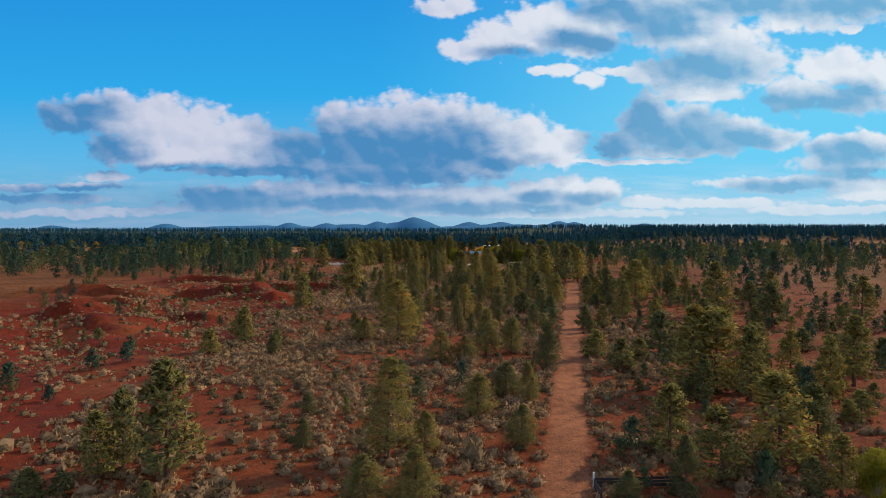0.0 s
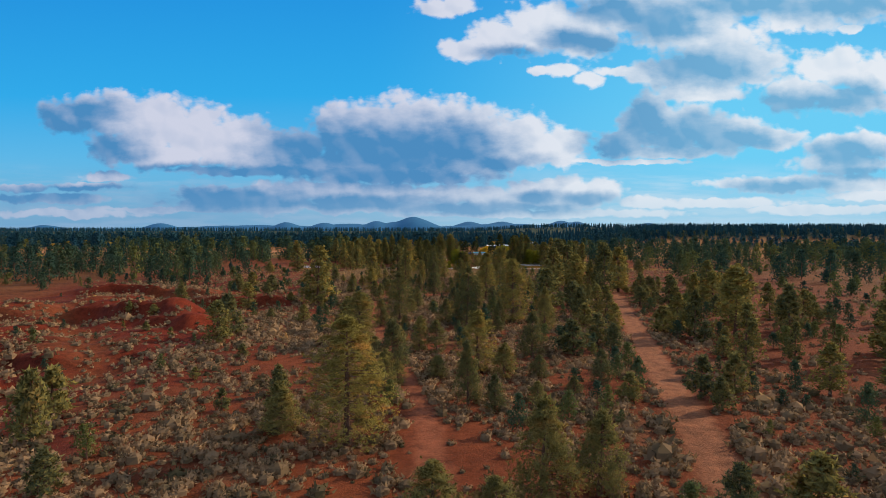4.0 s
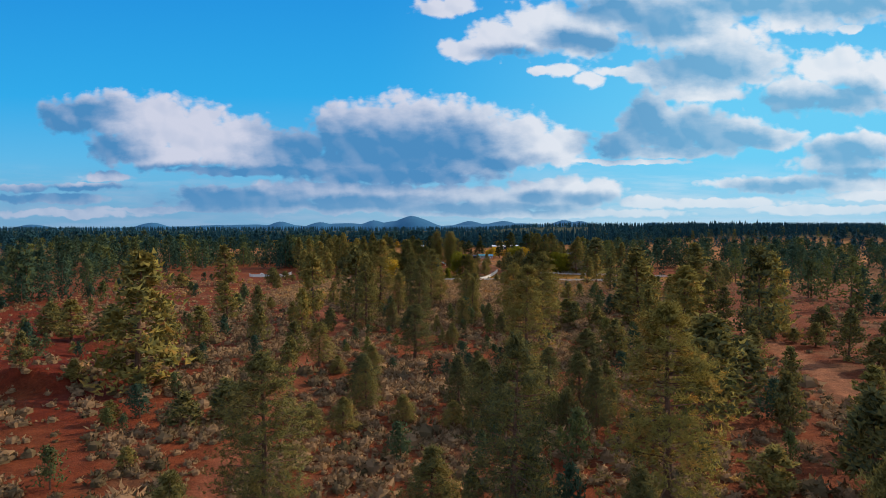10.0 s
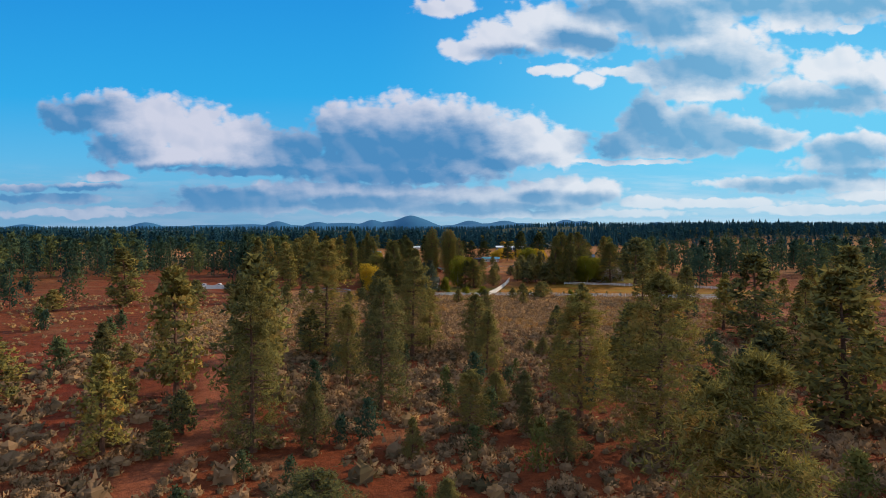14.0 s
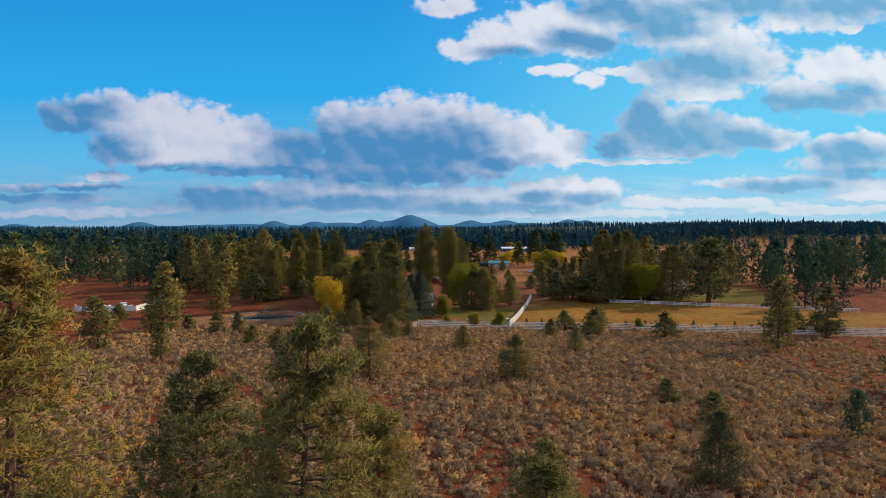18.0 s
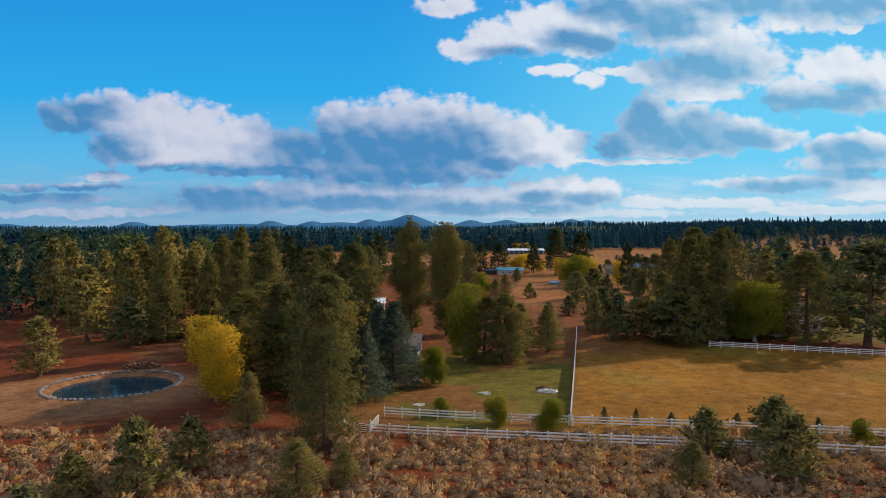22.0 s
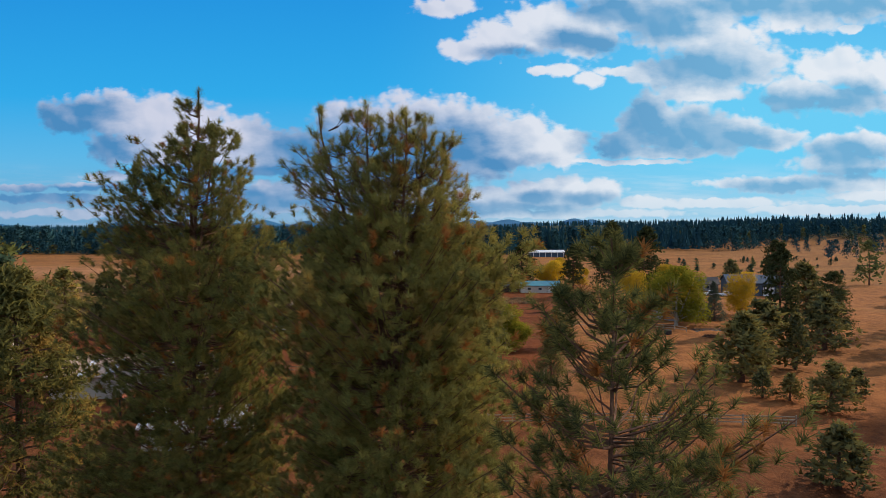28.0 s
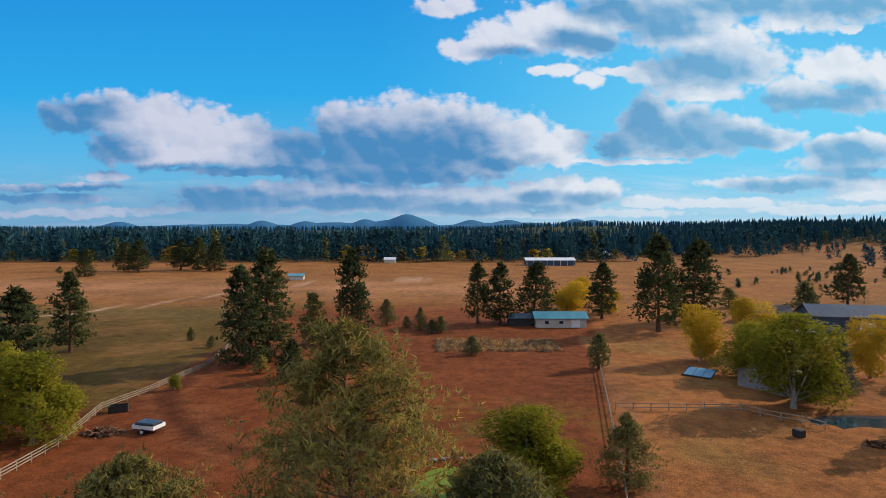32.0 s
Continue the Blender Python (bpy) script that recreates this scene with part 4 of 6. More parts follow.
# x, y, height and spread of each tree that stands out, stand by stand, from south to north
PINES = [
    [45.6, 68.9, 7.2, 3.2, 42.4, 68.9, 4.6, 2.9, -42.2, 73.6, 8.4, 4.1, -33.7, 73.6, 14.6, 6.6, 34.2, 73.6, 9.0, 6.2, -40.4, 76.2, 10.4, 3.9, 43.1, 77.1, 12.7, 8.0, -7.4, 80.0, 13.9, 6.7,
     30.8, 82.1, 9.7, 5.4, 51.8, 83.1, 9.4, 4.7, 46.3, 108.0, 8.6, 3.6, 47.3, 115.6, 16.3, 8.8, 52.1, 116.0, 15.8, 9.7, -12.3, 166.8, 17.1, 12.4, -9.4, 188.6, 8.7, 3.8, 7.2, 207.5, 12.3, 7.6,
     97.9, 216.7, 19.4, 9.7, -5.0, 225.4, 8.9, 3.9, -1.1, 225.4, 7.9, 4.4, -20.1, 235.7, 13.5, 7.5, -55.6, 238.0, 11.0, 6.0, 79.6, 251.3, 18.4, 9.7, -27.1, 257.3, 9.6, 6.0, -22.0, 257.3, 6.6, 4.3],
    [7.7, 269.7, 17.9, 6.9, -12.8, 272.7, 15.8, 7.5, 22.0, 274.7, 19.8, 9.2, 89.5, 275.2, 14.4, 9.4, 12.2, 300.2, 12.3, 5.8, 36.6, 300.2, 14.9, 9.0, 96.6, 304.2, 13.7, 7.7, -70.1, 306.8, 10.0, 6.0,
     19.3, 319.2, 7.1, 4.2, -47.8, 320.8, 22.6, 11.3, -24.7, 326.2, 7.8, 3.5, -50.8, 337.6, 12.3, 5.3, -21.4, 337.6, 8.8, 5.3, 18.1, 337.6, 19.3, 8.8, -3.4, 344.6, 11.3, 6.6, -28.6, 348.5, 6.9, 4.9,
     71.3, 354.5, 22.4, 8.7, -54.2, 362.2, 8.9, 5.5, 81.3, 367.6, 20.8, 9.2, -87.7, 368.6, 10.3, 7.9, 62.6, 373.5, 17.0, 9.7, 27.4, 375.1, 20.5, 9.2, -33.7, 376.3, 11.0, 4.7, -17.4, 377.5, 19.8, 6.9],
    [34.4, 378.8, 8.2, 4.4, 7.1, 383.0, 8.2, 4.7, 21.5, 387.2, 17.4, 8.0, 55.5, 387.2, 20.1, 10.7, -4.6, 392.5, 18.2, 7.0, -59.3, 395.2, 11.3, 7.1, -22.6, 395.2, 21.2, 8.5, -35.9, 400.1, 19.3, 7.4,
     -11.2, 405.3, 13.5, 4.7, 33.0, 405.3, 13.5, 7.9, 60.3, 411.1, 8.5, 6.8, 67.1, 411.1, 11.9, 5.9, 10.1, 425.7, 12.8, 5.9, -2.0, 426.4, 19.8, 7.6, -22.3, 429.4, 9.2, 5.6, -19.2, 430.6, 22.8, 10.4,
     -9.1, 430.6, 17.1, 7.2, 1.3, 433.1, 13.6, 4.9, 11.6, 433.1, 11.4, 5.4, 46.5, 435.9, 7.4, 3.4, -36.3, 435.9, 8.0, 3.4, -33.3, 440.6, 6.2, 4.3, 74.1, 445.7, 19.8, 12.8, 94.8, 446.2, 21.2, 10.6],
    [102.7, 475.2, 11.5, 8.6, -6.8, 495.0, 10.1, 6.5, -47.2, 509.2, 7.3, 3.4, -100.1, 509.3, 19.3, 10.5, -65.4, 520.9, 10.6, 6.7, -64.7, 548.1, 13.9, 9.7, -6.8, 548.3, 19.0, 6.9, -9.1, 557.0, 10.4, 6.2,
     -11.3, 571.6, 19.6, 9.8, -16.2, 575.9, 14.2, 5.3, -24.8, 579.2, 16.3, 9.4, -19.9, 579.7, 13.0, 5.5, -19.4, 579.7, 17.6, 7.4, -80.0, 583.9, 17.1, 8.6, -15.4, 588.6, 15.6, 10.4, -31.2, 589.7, 13.3, 6.9,
     -66.3, 589.9, 10.7, 9.2, 18.6, 600.1, 14.1, 7.9, -30.6, 601.2, 15.7, 9.0, -18.8, 601.2, 22.4, 9.0, 14.5, 601.6, 13.2, 7.0, -31.8, 611.1, 24.3, 8.5, 59.9, 615.0, 24.5, 8.2, 100.4, 615.3, 23.4, 13.8],
    [-27.0, 616.4, 13.9, 7.6, 67.7, 617.8, 25.8, 6.6, -16.6, 618.5, 18.5, 8.7, -56.9, 618.5, 19.6, 6.5, -74.3, 618.5, 17.4, 8.7, 88.8, 618.5, 20.7, 14.1, -13.4, 618.7, 22.8, 9.6, 65.5, 620.8, 26.1, 10.6,
     -21.0, 623.4, 21.9, 8.4, -34.8, 623.4, 26.0, 5.0, -9.9, 625.7, 8.8, 5.7, -16.6, 626.2, 19.9, 5.2, -50.0, 626.9, 19.4, 6.2, 75.3, 627.6, 25.8, 9.4, -18.2, 630.5, 19.0, 6.5, -44.8, 631.8, 23.0, 6.6,
     -24.8, 634.6, 20.7, 6.8, -15.5, 638.4, 20.3, 7.6, -46.0, 638.4, 26.0, 6.4, -65.1, 638.4, 25.4, 7.6, -74.0, 638.4, 19.1, 7.6, -82.2, 638.4, 19.1, 6.4, -89.2, 639.0, 21.3, 7.4, 63.5, 639.3, 13.9, 6.9],
    [-97.6, 643.1, 21.9, 7.5, -38.8, 643.1, 21.1, 6.8, -52.8, 643.3, 23.6, 7.2, -87.9, 663.8, 18.7, 10.2, -17.9, 664.8, 19.6, 6.1, -77.5, 672.4, 23.3, 7.8, 80.9, 681.4, 22.0, 8.3, -62.4, 699.1, 16.2, 6.1,
     -62.0, 762.0, 17.3, 8.1, -66.7, 725.1, 15.2, 6.2, 113.3, 725.1, 22.3, 8.9, 87.1, 726.1, 14.6, 6.7, 84.6, 739.7, 19.9, 6.2, -55.0, 744.5, 18.6, 6.4, -70.5, 746.9, 13.1, 7.6, -64.9, 752.0, 13.6, 5.7,
     -15.9, 765.0, 7.3, 6.3, -28.0, 777.8, 19.9, 8.2, -25.3, 784.3, 23.2, 9.5, -71.7, 792.2, 18.0, 6.9, -10.3, 804.0, 22.7, 7.5, 68.8, 818.1, 26.0, 10.5, 27.9, 830.8, 17.8, 7.3, 21.6, 834.0, 17.7, 6.6],
    [85.2, 836.2, 24.2, 13.4, 38.7, 838.5, 17.4, 10.2, 60.0, 842.0, 17.3, 7.8, 156.3, 874.2, 18.6, 9.1, -199.1, 1014.5, 16.6, 11.6, -187.2, 1053.9, 21.0, 22.1, -202.3, 1065.1, 19.7, 15.2, -141.6, 1065.1, 20.8, 13.3,
     -157.8, 1077.0, 22.6, 23.4, -169.5, 1077.0, 20.7, 17.6],
]
JUNIPERS = [
    [-3.0, 65.3, 7.4, 4.9, -8.5, 65.3, 6.2, 5.5, -46.4, 67.4, 3.8, 5.1, -33.2, 67.4, 2.2, 3.2, 20.6, 67.4, 3.8, 3.2, 37.4, 67.4, 2.2, 4.4, -43.6, 68.9, 2.9, 2.3, 27.8, 68.9, 7.2, 3.9,
     -2.5, 83.1, 5.9, 3.9, -19.6, 84.2, 4.4, 2.8, 11.0, 85.3, 6.0, 4.4, 68.1, 98.4, 4.6, 4.6, -22.3, 99.9, 3.8, 2.8, 5.7, 99.9, 7.0, 5.6, 15.0, 106.5, 7.5, 3.5, 11.6, 112.0, 6.3, 6.3,
     37.5, 116.0, 2.4, 2.2, 60.8, 116.0, 5.4, 5.4, 73.2, 116.0, 6.5, 6.5, 88.0, 130.0, 8.5, 7.3, 22.8, 132.7, 10.6, 5.6, 39.1, 132.7, 6.8, 5.6, 5.4, 141.4, 6.0, 5.3, -0.5, 141.4, 7.3, 6.6],
    [45.6, 141.4, 5.3, 5.3, 36.5, 144.5, 6.8, 5.4, 10.5, 147.8, 11.7, 6.2, -57.9, 150.8, 6.1, 5.0, 53.9, 150.8, 10.1, 7.0, 17.1, 151.2, 9.2, 5.6, -42.1, 151.2, 5.0, 3.5, 91.8, 154.8, 5.8, 5.8,
     79.5, 154.8, 7.2, 7.2, -55.0, 168.1, 9.9, 4.7, -22.2, 171.2, 6.4, 5.6, -97.1, 171.2, 3.2, 4.0, -60.4, 180.7, 8.4, 5.9, 8.5, 181.4, 5.8, 3.4, 44.0, 181.4, 5.2, 3.4, 19.4, 181.4, 2.3, 2.3,
     -25.2, 181.4, 4.6, 4.6, -34.1, 181.4, 3.5, 2.3, 4.5, 185.5, 10.4, 4.3, 30.7, 185.5, 4.9, 3.7, 15.7, 185.5, 3.7, 3.0, 43.6, 188.6, 7.1, 4.5, 50.1, 190.2, 7.2, 4.6, 22.7, 190.2, 3.3, 2.9],
    [-27.6, 190.2, 5.3, 3.3, 79.9, 191.9, 6.9, 6.9, 104.1, 191.9, 13.9, 8.3, -12.2, 191.9, 6.7, 3.3, -7.9, 197.6, 5.1, 2.9, 29.3, 197.6, 6.5, 4.3, -0.7, 201.9, 4.6, 3.8, 11.9, 201.9, 6.9, 4.6,
     18.7, 201.9, 4.6, 3.8, -46.8, 201.9, 2.3, 3.0, -9.6, 207.5, 10.7, 6.1, -14.8, 221.7, 4.8, 4.3, 20.2, 221.7, 10.4, 5.7, 62.7, 221.7, 4.8, 4.7, -44.1, 221.7, 2.9, 2.8, 30.2, 225.4, 7.9, 6.9,
     -22.2, 225.4, 4.9, 3.4, 40.9, 231.3, 6.2, 4.1, 75.1, 233.5, 3.2, 4.2, -10.7, 238.0, 4.4, 3.8, 5.8, 238.0, 4.4, 3.8, 38.7, 238.0, 7.7, 5.5, 65.5, 238.0, 5.5, 6.6, 86.5, 242.9, 2.3, 4.0],
    [-57.6, 251.3, 11.6, 6.8, 94.1, 251.3, 13.6, 7.7, 127.0, 251.3, 9.7, 7.7, 61.2, 254.1, 7.5, 7.5, -81.3, 254.1, 2.5, 2.5, -6.0, 257.3, 3.8, 4.9, 28.8, 257.3, 12.6, 5.4, 15.8, 257.3, 4.4, 3.3,
     13.3, 257.3, 3.8, 2.7, -10.5, 261.2, 4.1, 2.6, 40.7, 261.2, 7.3, 5.8, -17.9, 265.7, 8.1, 5.0, 17.3, 267.4, 8.2, 4.1, 4.6, 270.8, 6.7, 2.7, -42.3, 272.7, 5.5, 3.8, 1.2, 272.7, 7.6, 5.5,
     9.5, 272.7, 7.6, 4.1, 76.5, 275.2, 5.8, 6.5, -89.1, 275.2, 3.6, 3.6, 34.0, 280.2, 4.9, 4.5, 44.2, 280.2, 10.2, 6.0, -55.3, 283.9, 3.2, 3.2, -31.8, 286.6, 2.5, 4.1, -88.4, 293.4, 6.5, 4.8],
    [7.1, 299.1, 9.3, 5.6, -10.6, 299.1, 4.7, 3.7, 21.9, 299.1, 9.3, 3.7, 46.6, 299.1, 7.5, 3.7, 18.3, 300.2, 5.4, 3.2, -31.6, 300.2, 4.8, 4.2, -14.8, 300.2, 3.8, 3.7, 3.5, 300.2, 3.8, 3.2,
     -3.1, 302.7, 3.9, 3.3, -42.4, 302.8, 2.9, 3.9, 24.5, 304.0, 8.0, 4.0, -27.0, 304.0, 5.7, 7.4, -8.8, 308.4, 7.9, 4.2, 4.5, 310.0, 7.5, 4.3, 22.2, 310.0, 8.1, 5.0, 49.2, 316.4, 9.1, 7.3,
     74.7, 316.4, 7.3, 7.3, 8.0, 319.2, 6.4, 4.2, -11.0, 320.8, 5.7, 5.1, 82.8, 320.8, 4.5, 6.8, -58.0, 320.8, 3.4, 3.4, -67.0, 320.8, 5.7, 3.4, -10.4, 328.8, 5.6, 4.0, -17.0, 331.5, 3.3, 3.3],
    [53.4, 332.4, 7.5, 8.7, 57.1, 332.4, 6.2, 5.0, 81.8, 332.4, 6.2, 9.9, -45.1, 337.6, 3.5, 3.5, 29.5, 337.6, 7.1, 6.1, 35.9, 341.0, 8.2, 5.5, 4.3, 357.3, 5.3, 3.2, -40.4, 362.2, 8.9, 4.4,
     -96.2, 373.9, 8.1, 6.5, -80.7, 373.9, 8.1, 8.1, 97.7, 373.9, 6.5, 6.5, 17.2, 375.1, 5.2, 4.1, 0.6, 375.1, 4.6, 2.3, -26.8, 375.1, 4.1, 3.1, 41.5, 376.3, 6.3, 4.2, -10.8, 378.8, 7.7, 3.8,
     -27.7, 383.0, 5.3, 3.5, 14.1, 383.0, 4.7, 2.6, 45.8, 389.6, 3.9, 3.2, 38.9, 391.5, 6.0, 4.0, -40.1, 393.5, 5.5, 3.4, 15.1, 393.5, 5.5, 3.4, 11.5, 395.5, 4.9, 3.5, 24.7, 405.3, 2.4, 3.2],
    [23.0, 408.1, 8.2, 3.3, 57.8, 411.1, 7.6, 7.6, 11.5, 414.1, 11.1, 5.6, -58.4, 421.6, 7.6, 4.7, -54.2, 421.6, 3.8, 2.8, 28.9, 428.2, 3.5, 4.5, 23.7, 430.6, 3.7, 3.1, 21.6, 433.1, 2.7, 2.7,
     27.3, 434.5, 3.4, 2.2, 30.5, 452.5, 7.3, 4.3, 48.1, 452.5, 2.9, 2.9, 38.2, 470.7, 4.0, 4.4, 36.1, 480.6, 3.2, 3.5, -71.4, 491.5, 6.5, 4.3, 16.4, 493.8, 7.1, 5.7, -115.7, 496.1, 6.5, 6.5,
     135.8, 509.3, 8.8, 5.3, 31.2, 516.6, 4.6, 3.2, -81.2, 518.8, 8.0, 8.0, -28.6, 520.9, 4.3, 3.8, 9.3, 520.9, 4.8, 3.8, -17.6, 523.2, 4.4, 3.4, -24.6, 525.6, 5.0, 4.0, -36.1, 528.2, 4.1, 3.6],
    [55.1, 533.9, 6.0, 5.9, -27.2, 535.5, 4.1, 3.6, -21.3, 535.5, 7.2, 4.6, -6.9, 535.5, 5.2, 5.1, -3.0, 538.2, 3.3, 3.2, 30.0, 538.2, 4.3, 3.2, 40.8, 540.5, 6.3, 5.1, -19.7, 542.8, 5.3, 4.1,
     -44.4, 544.1, 5.3, 3.5, -49.7, 544.1, 5.3, 4.1, 90.0, 544.1, 5.9, 7.0, 34.9, 546.3, 5.3, 4.6, 98.1, 548.1, 4.9, 6.1, 43.3, 548.3, 6.0, 5.7, -60.1, 552.4, 3.8, 3.8, -79.5, 552.4, 3.8, 3.8,
     -18.1, 556.8, 7.3, 4.3, -88.6, 572.5, 5.0, 5.0, 20.2, 603.3, 11.5, 5.2, 22.2, 608.7, 10.5, 7.0, 28.7, 610.1, 9.9, 6.0, -62.0, 614.4, 10.5, 9.4, 59.2, 617.2, 13.0, 13.3, 30.7, 620.3, 9.1, 4.9],
    [46.8, 621.4, 10.6, 6.9, 55.5, 621.4, 8.7, 5.8, -58.6, 622.2, 10.5, 9.2, 51.9, 624.8, 9.0, 6.0, 61.3, 625.2, 7.5, 9.2, 69.4, 625.2, 6.3, 8.0, -48.7, 626.2, 10.4, 6.9, 54.2, 626.9, 15.2, 6.2,
     42.8, 627.6, 10.1, 4.4, 46.7, 634.6, 10.2, 7.6, 50.6, 635.6, 9.6, 4.8, 42.2, 653.9, 5.5, 6.8, 55.7, 676.1, 5.9, 5.3, 53.5, 680.9, 3.5, 2.8, 50.7, 682.2, 4.0, 2.9, 63.8, 683.6, 3.7, 2.9,
     23.9, 687.0, 8.0, 4.2, 52.6, 691.8, 10.1, 8.6, 65.7, 700.7, 8.9, 4.4, 37.7, 702.6, 5.6, 4.1, 39.9, 702.6, 2.5, 1.4, 61.5, 702.8, 10.9, 9.0, 13.7, 714.6, 3.9, 4.9, 81.0, 717.8, 10.3, 8.6],
    [30.8, 719.6, 7.9, 5.6, -15.5, 766.2, 6.9, 5.6, 107.0, 766.7, 13.5, 13.5, -22.9, 770.6, 3.4, 3.2, 42.0, 775.3, 6.9, 4.4, 17.8, 788.4, 4.1, 4.3, -41.9, 796.8, 2.6, 2.6, -19.1, 800.3, 12.1, 6.7,
     -15.8, 804.0, 4.8, 4.1, -50.4, 806.3, 3.1, 2.1, 10.9, 816.3, 4.5, 4.5, 8.7, 816.3, 3.7, 5.2, 5.5, 820.9, 6.1, 3.8, 1.4, 825.7, 3.2, 4.7, -4.5, 830.8, 7.3, 5.7, 122.0, 842.0, 11.2, 7.8,
     111.6, 869.4, 6.9, 6.9, -228.9, 1038.1, 4.6, 10.6],
]
SPRUCES = [
    [-5.7, 573.6, 11.5, 6.0, -5.6, 579.7, 8.3, 5.5, -2.0, 582.9, 14.4, 8.3, -4.8, 589.7, 12.8, 7.9, -10.0, 589.7, 8.5, 3.7, 77.9, 757.3, 9.9, 4.2],
]
BROADLEAVES = [
    [48.5, 67.4, 5.8, 3.8, 54.8, 550.3, 2.9, 2.6, 19.5, 556.8, 4.1, 3.9, 13.1, 559.9, 3.7, 3.3, 6.4, 564.2, 2.4, 2.7, 4.5, 582.9, 6.4, 4.3, 10.8, 602.0, 15.1, 7.4, 77.3, 619.2, 13.6, 11.6,
     80.9, 625.2, 12.1, 11.5, -43.4, 706.1, 11.0, 6.4, -40.3, 713.2, 12.1, 8.5, 20.2, 718.2, 8.3, 9.5, -40.2, 732.9, 11.1, 10.7, -48.0, 737.3, 11.8, 6.8, 64.8, 748.6, 14.0, 12.9, -33.5, 758.4, 2.6, 1.9,
     66.8, 769.3, 10.0, 9.5],
]
AUTUMN = [
    [-27.6, 571.7, 12.6, 9.6, 89.4, 767.1, 11.4, 7.2, 64.6, 781.6, 11.7, 8.2, 79.2, 787.2, 12.2, 9.7, 65.7, 854.8, 7.4, 6.4, 52.2, 854.8, 10.2, 11.1, 59.2, 869.4, 10.9, 9.9],
]


for key, stands in (("P", PINES), ("J", JUNIPERS), ("S", SPRUCES), ("G", BROADLEAVES), ("D", AUTUMN)):
    for stand in stands:
        for k in range(0, len(stand), 4):
            plant(key, *stand[k:k + 4])


def clear_of(x, y, gap):
    if way_distance(ROAD, np.array(x), np.array(y)) < 5 or way_distance(TRACK, np.array(x), np.array(y)) < 4:
        return False
    if any(math.hypot((x - cx) / rx, (y - cy) / ry) < 1.6 for cx, cy, rx, ry in PONDS):
        return False
    return all((x - a) ** 2 + (y - b) ** 2 > (gap + 0.3 * c) ** 2 for a, b, c in planted)


# thinner growth between them: x from, to, y from, to, count, kind, height from, to
WILD = [
    (64, 130, 80, 420, 60, "J", 3, 7), (60, 150, 70, 300, 90, "J", 2.5, 6), (18, 60, 70, 200, 20, "J", 2, 4.5), (-170, -60, 160, 400, 40, "J", 1.5, 3.5), (46, 110, 90, 430, 26, "P", 7, 14), (8, 60, 190, 430, 46, "J", 2.5, 6), (-40, 8, 250, 430, 26, "J", 2, 5),
    (-110, -40, 150, 420, 36, "J", 2, 4.5), (52, 100, 420, 500, 8, "J", 3, 6), (70, 130, 430, 545, 10, "P", 8, 15), (-34, 4, 612, 640, 7, "J", 1.5, 4),
    (62, 140, 70, 330, 34, "J", 3, 7), (-22, 55, 80, 330, 30, "J", 2, 5), (70, 150, 150, 380, 14, "P", 8, 16),
    (-60, 20, 330, 420, 8, "J", 2, 5), (40, 110, 380, 470, 8, "J", 3, 6),
    (-90, -46, 640, 720, 12, "P", 12, 22), (80, 150, 640, 740, 16, "P", 12, 20),
]
wild = random.Random(5)
scattered = []
junipers = sum(len(s) for s in JUNIPERS) // 4
for x0, x1, y0, y1, count, key, h0, h1 in WILD:
    for _ in range(count):
        for _ in range(12):
            x, y = wild.uniform(x0, x1), wild.uniform(y0, y1)
            if clear_of(x, y, 1.8 if key == "J" else 3.0):
                h = wild.uniform(h0, h1)
                if key == "J" and junipers >= 296:
                    scattered.append((x, y, h, h * wild.uniform(0.55, 0.85)))
                    planted.append((x, y, 0.7 * h))
                    break
                junipers += key == "J"
                plant(key, x, y, h, h * wild.uniform(0.55, 0.85) if key == "J" else h * wild.uniform(0.36, 0.5), wild)
                break

# woods that stay well off the way, in one mass: x from, to, y from, to, count, height from, to, spread over height
WOODS = [
    (130, 260, 70, 420, 75, 3, 7, 0.7), (130, 260, 120, 460, 30, 8, 17, 0.42), (150, 420, 330, 600, 90, 3, 8, 0.7),
    (125, 420, 400, 620, 90, 9, 19, 0.42), (110, 440, 640, 750, 130, 12, 22, 0.42), (-420, -125, 400, 640, 150, 9, 19, 0.42),
    (-320, -110, 360, 600, 70, 3, 7, 0.7), (-300, -82, 635, 750, 120, 12, 23, 0.42), (-110, -50, 330, 470, 26, 2, 6, 0.7),
    (150, 420, 880, 1080, 90, 2, 5, 0.8), (-470, -260, 770, 1000, 40, 12, 22, 0.42), (150, 360, 770, 860, 40, 10, 20, 0.42),
    (-230, -70, 90, 160, 24, 2, 5, 0.7), (-260, -150, 150, 420, 26, 4, 10, 0.5), (420, 700, 500, 800, 120, 12, 22, 0.42), (-750, -420, 450, 800, 120, 12, 22, 0.42),
]


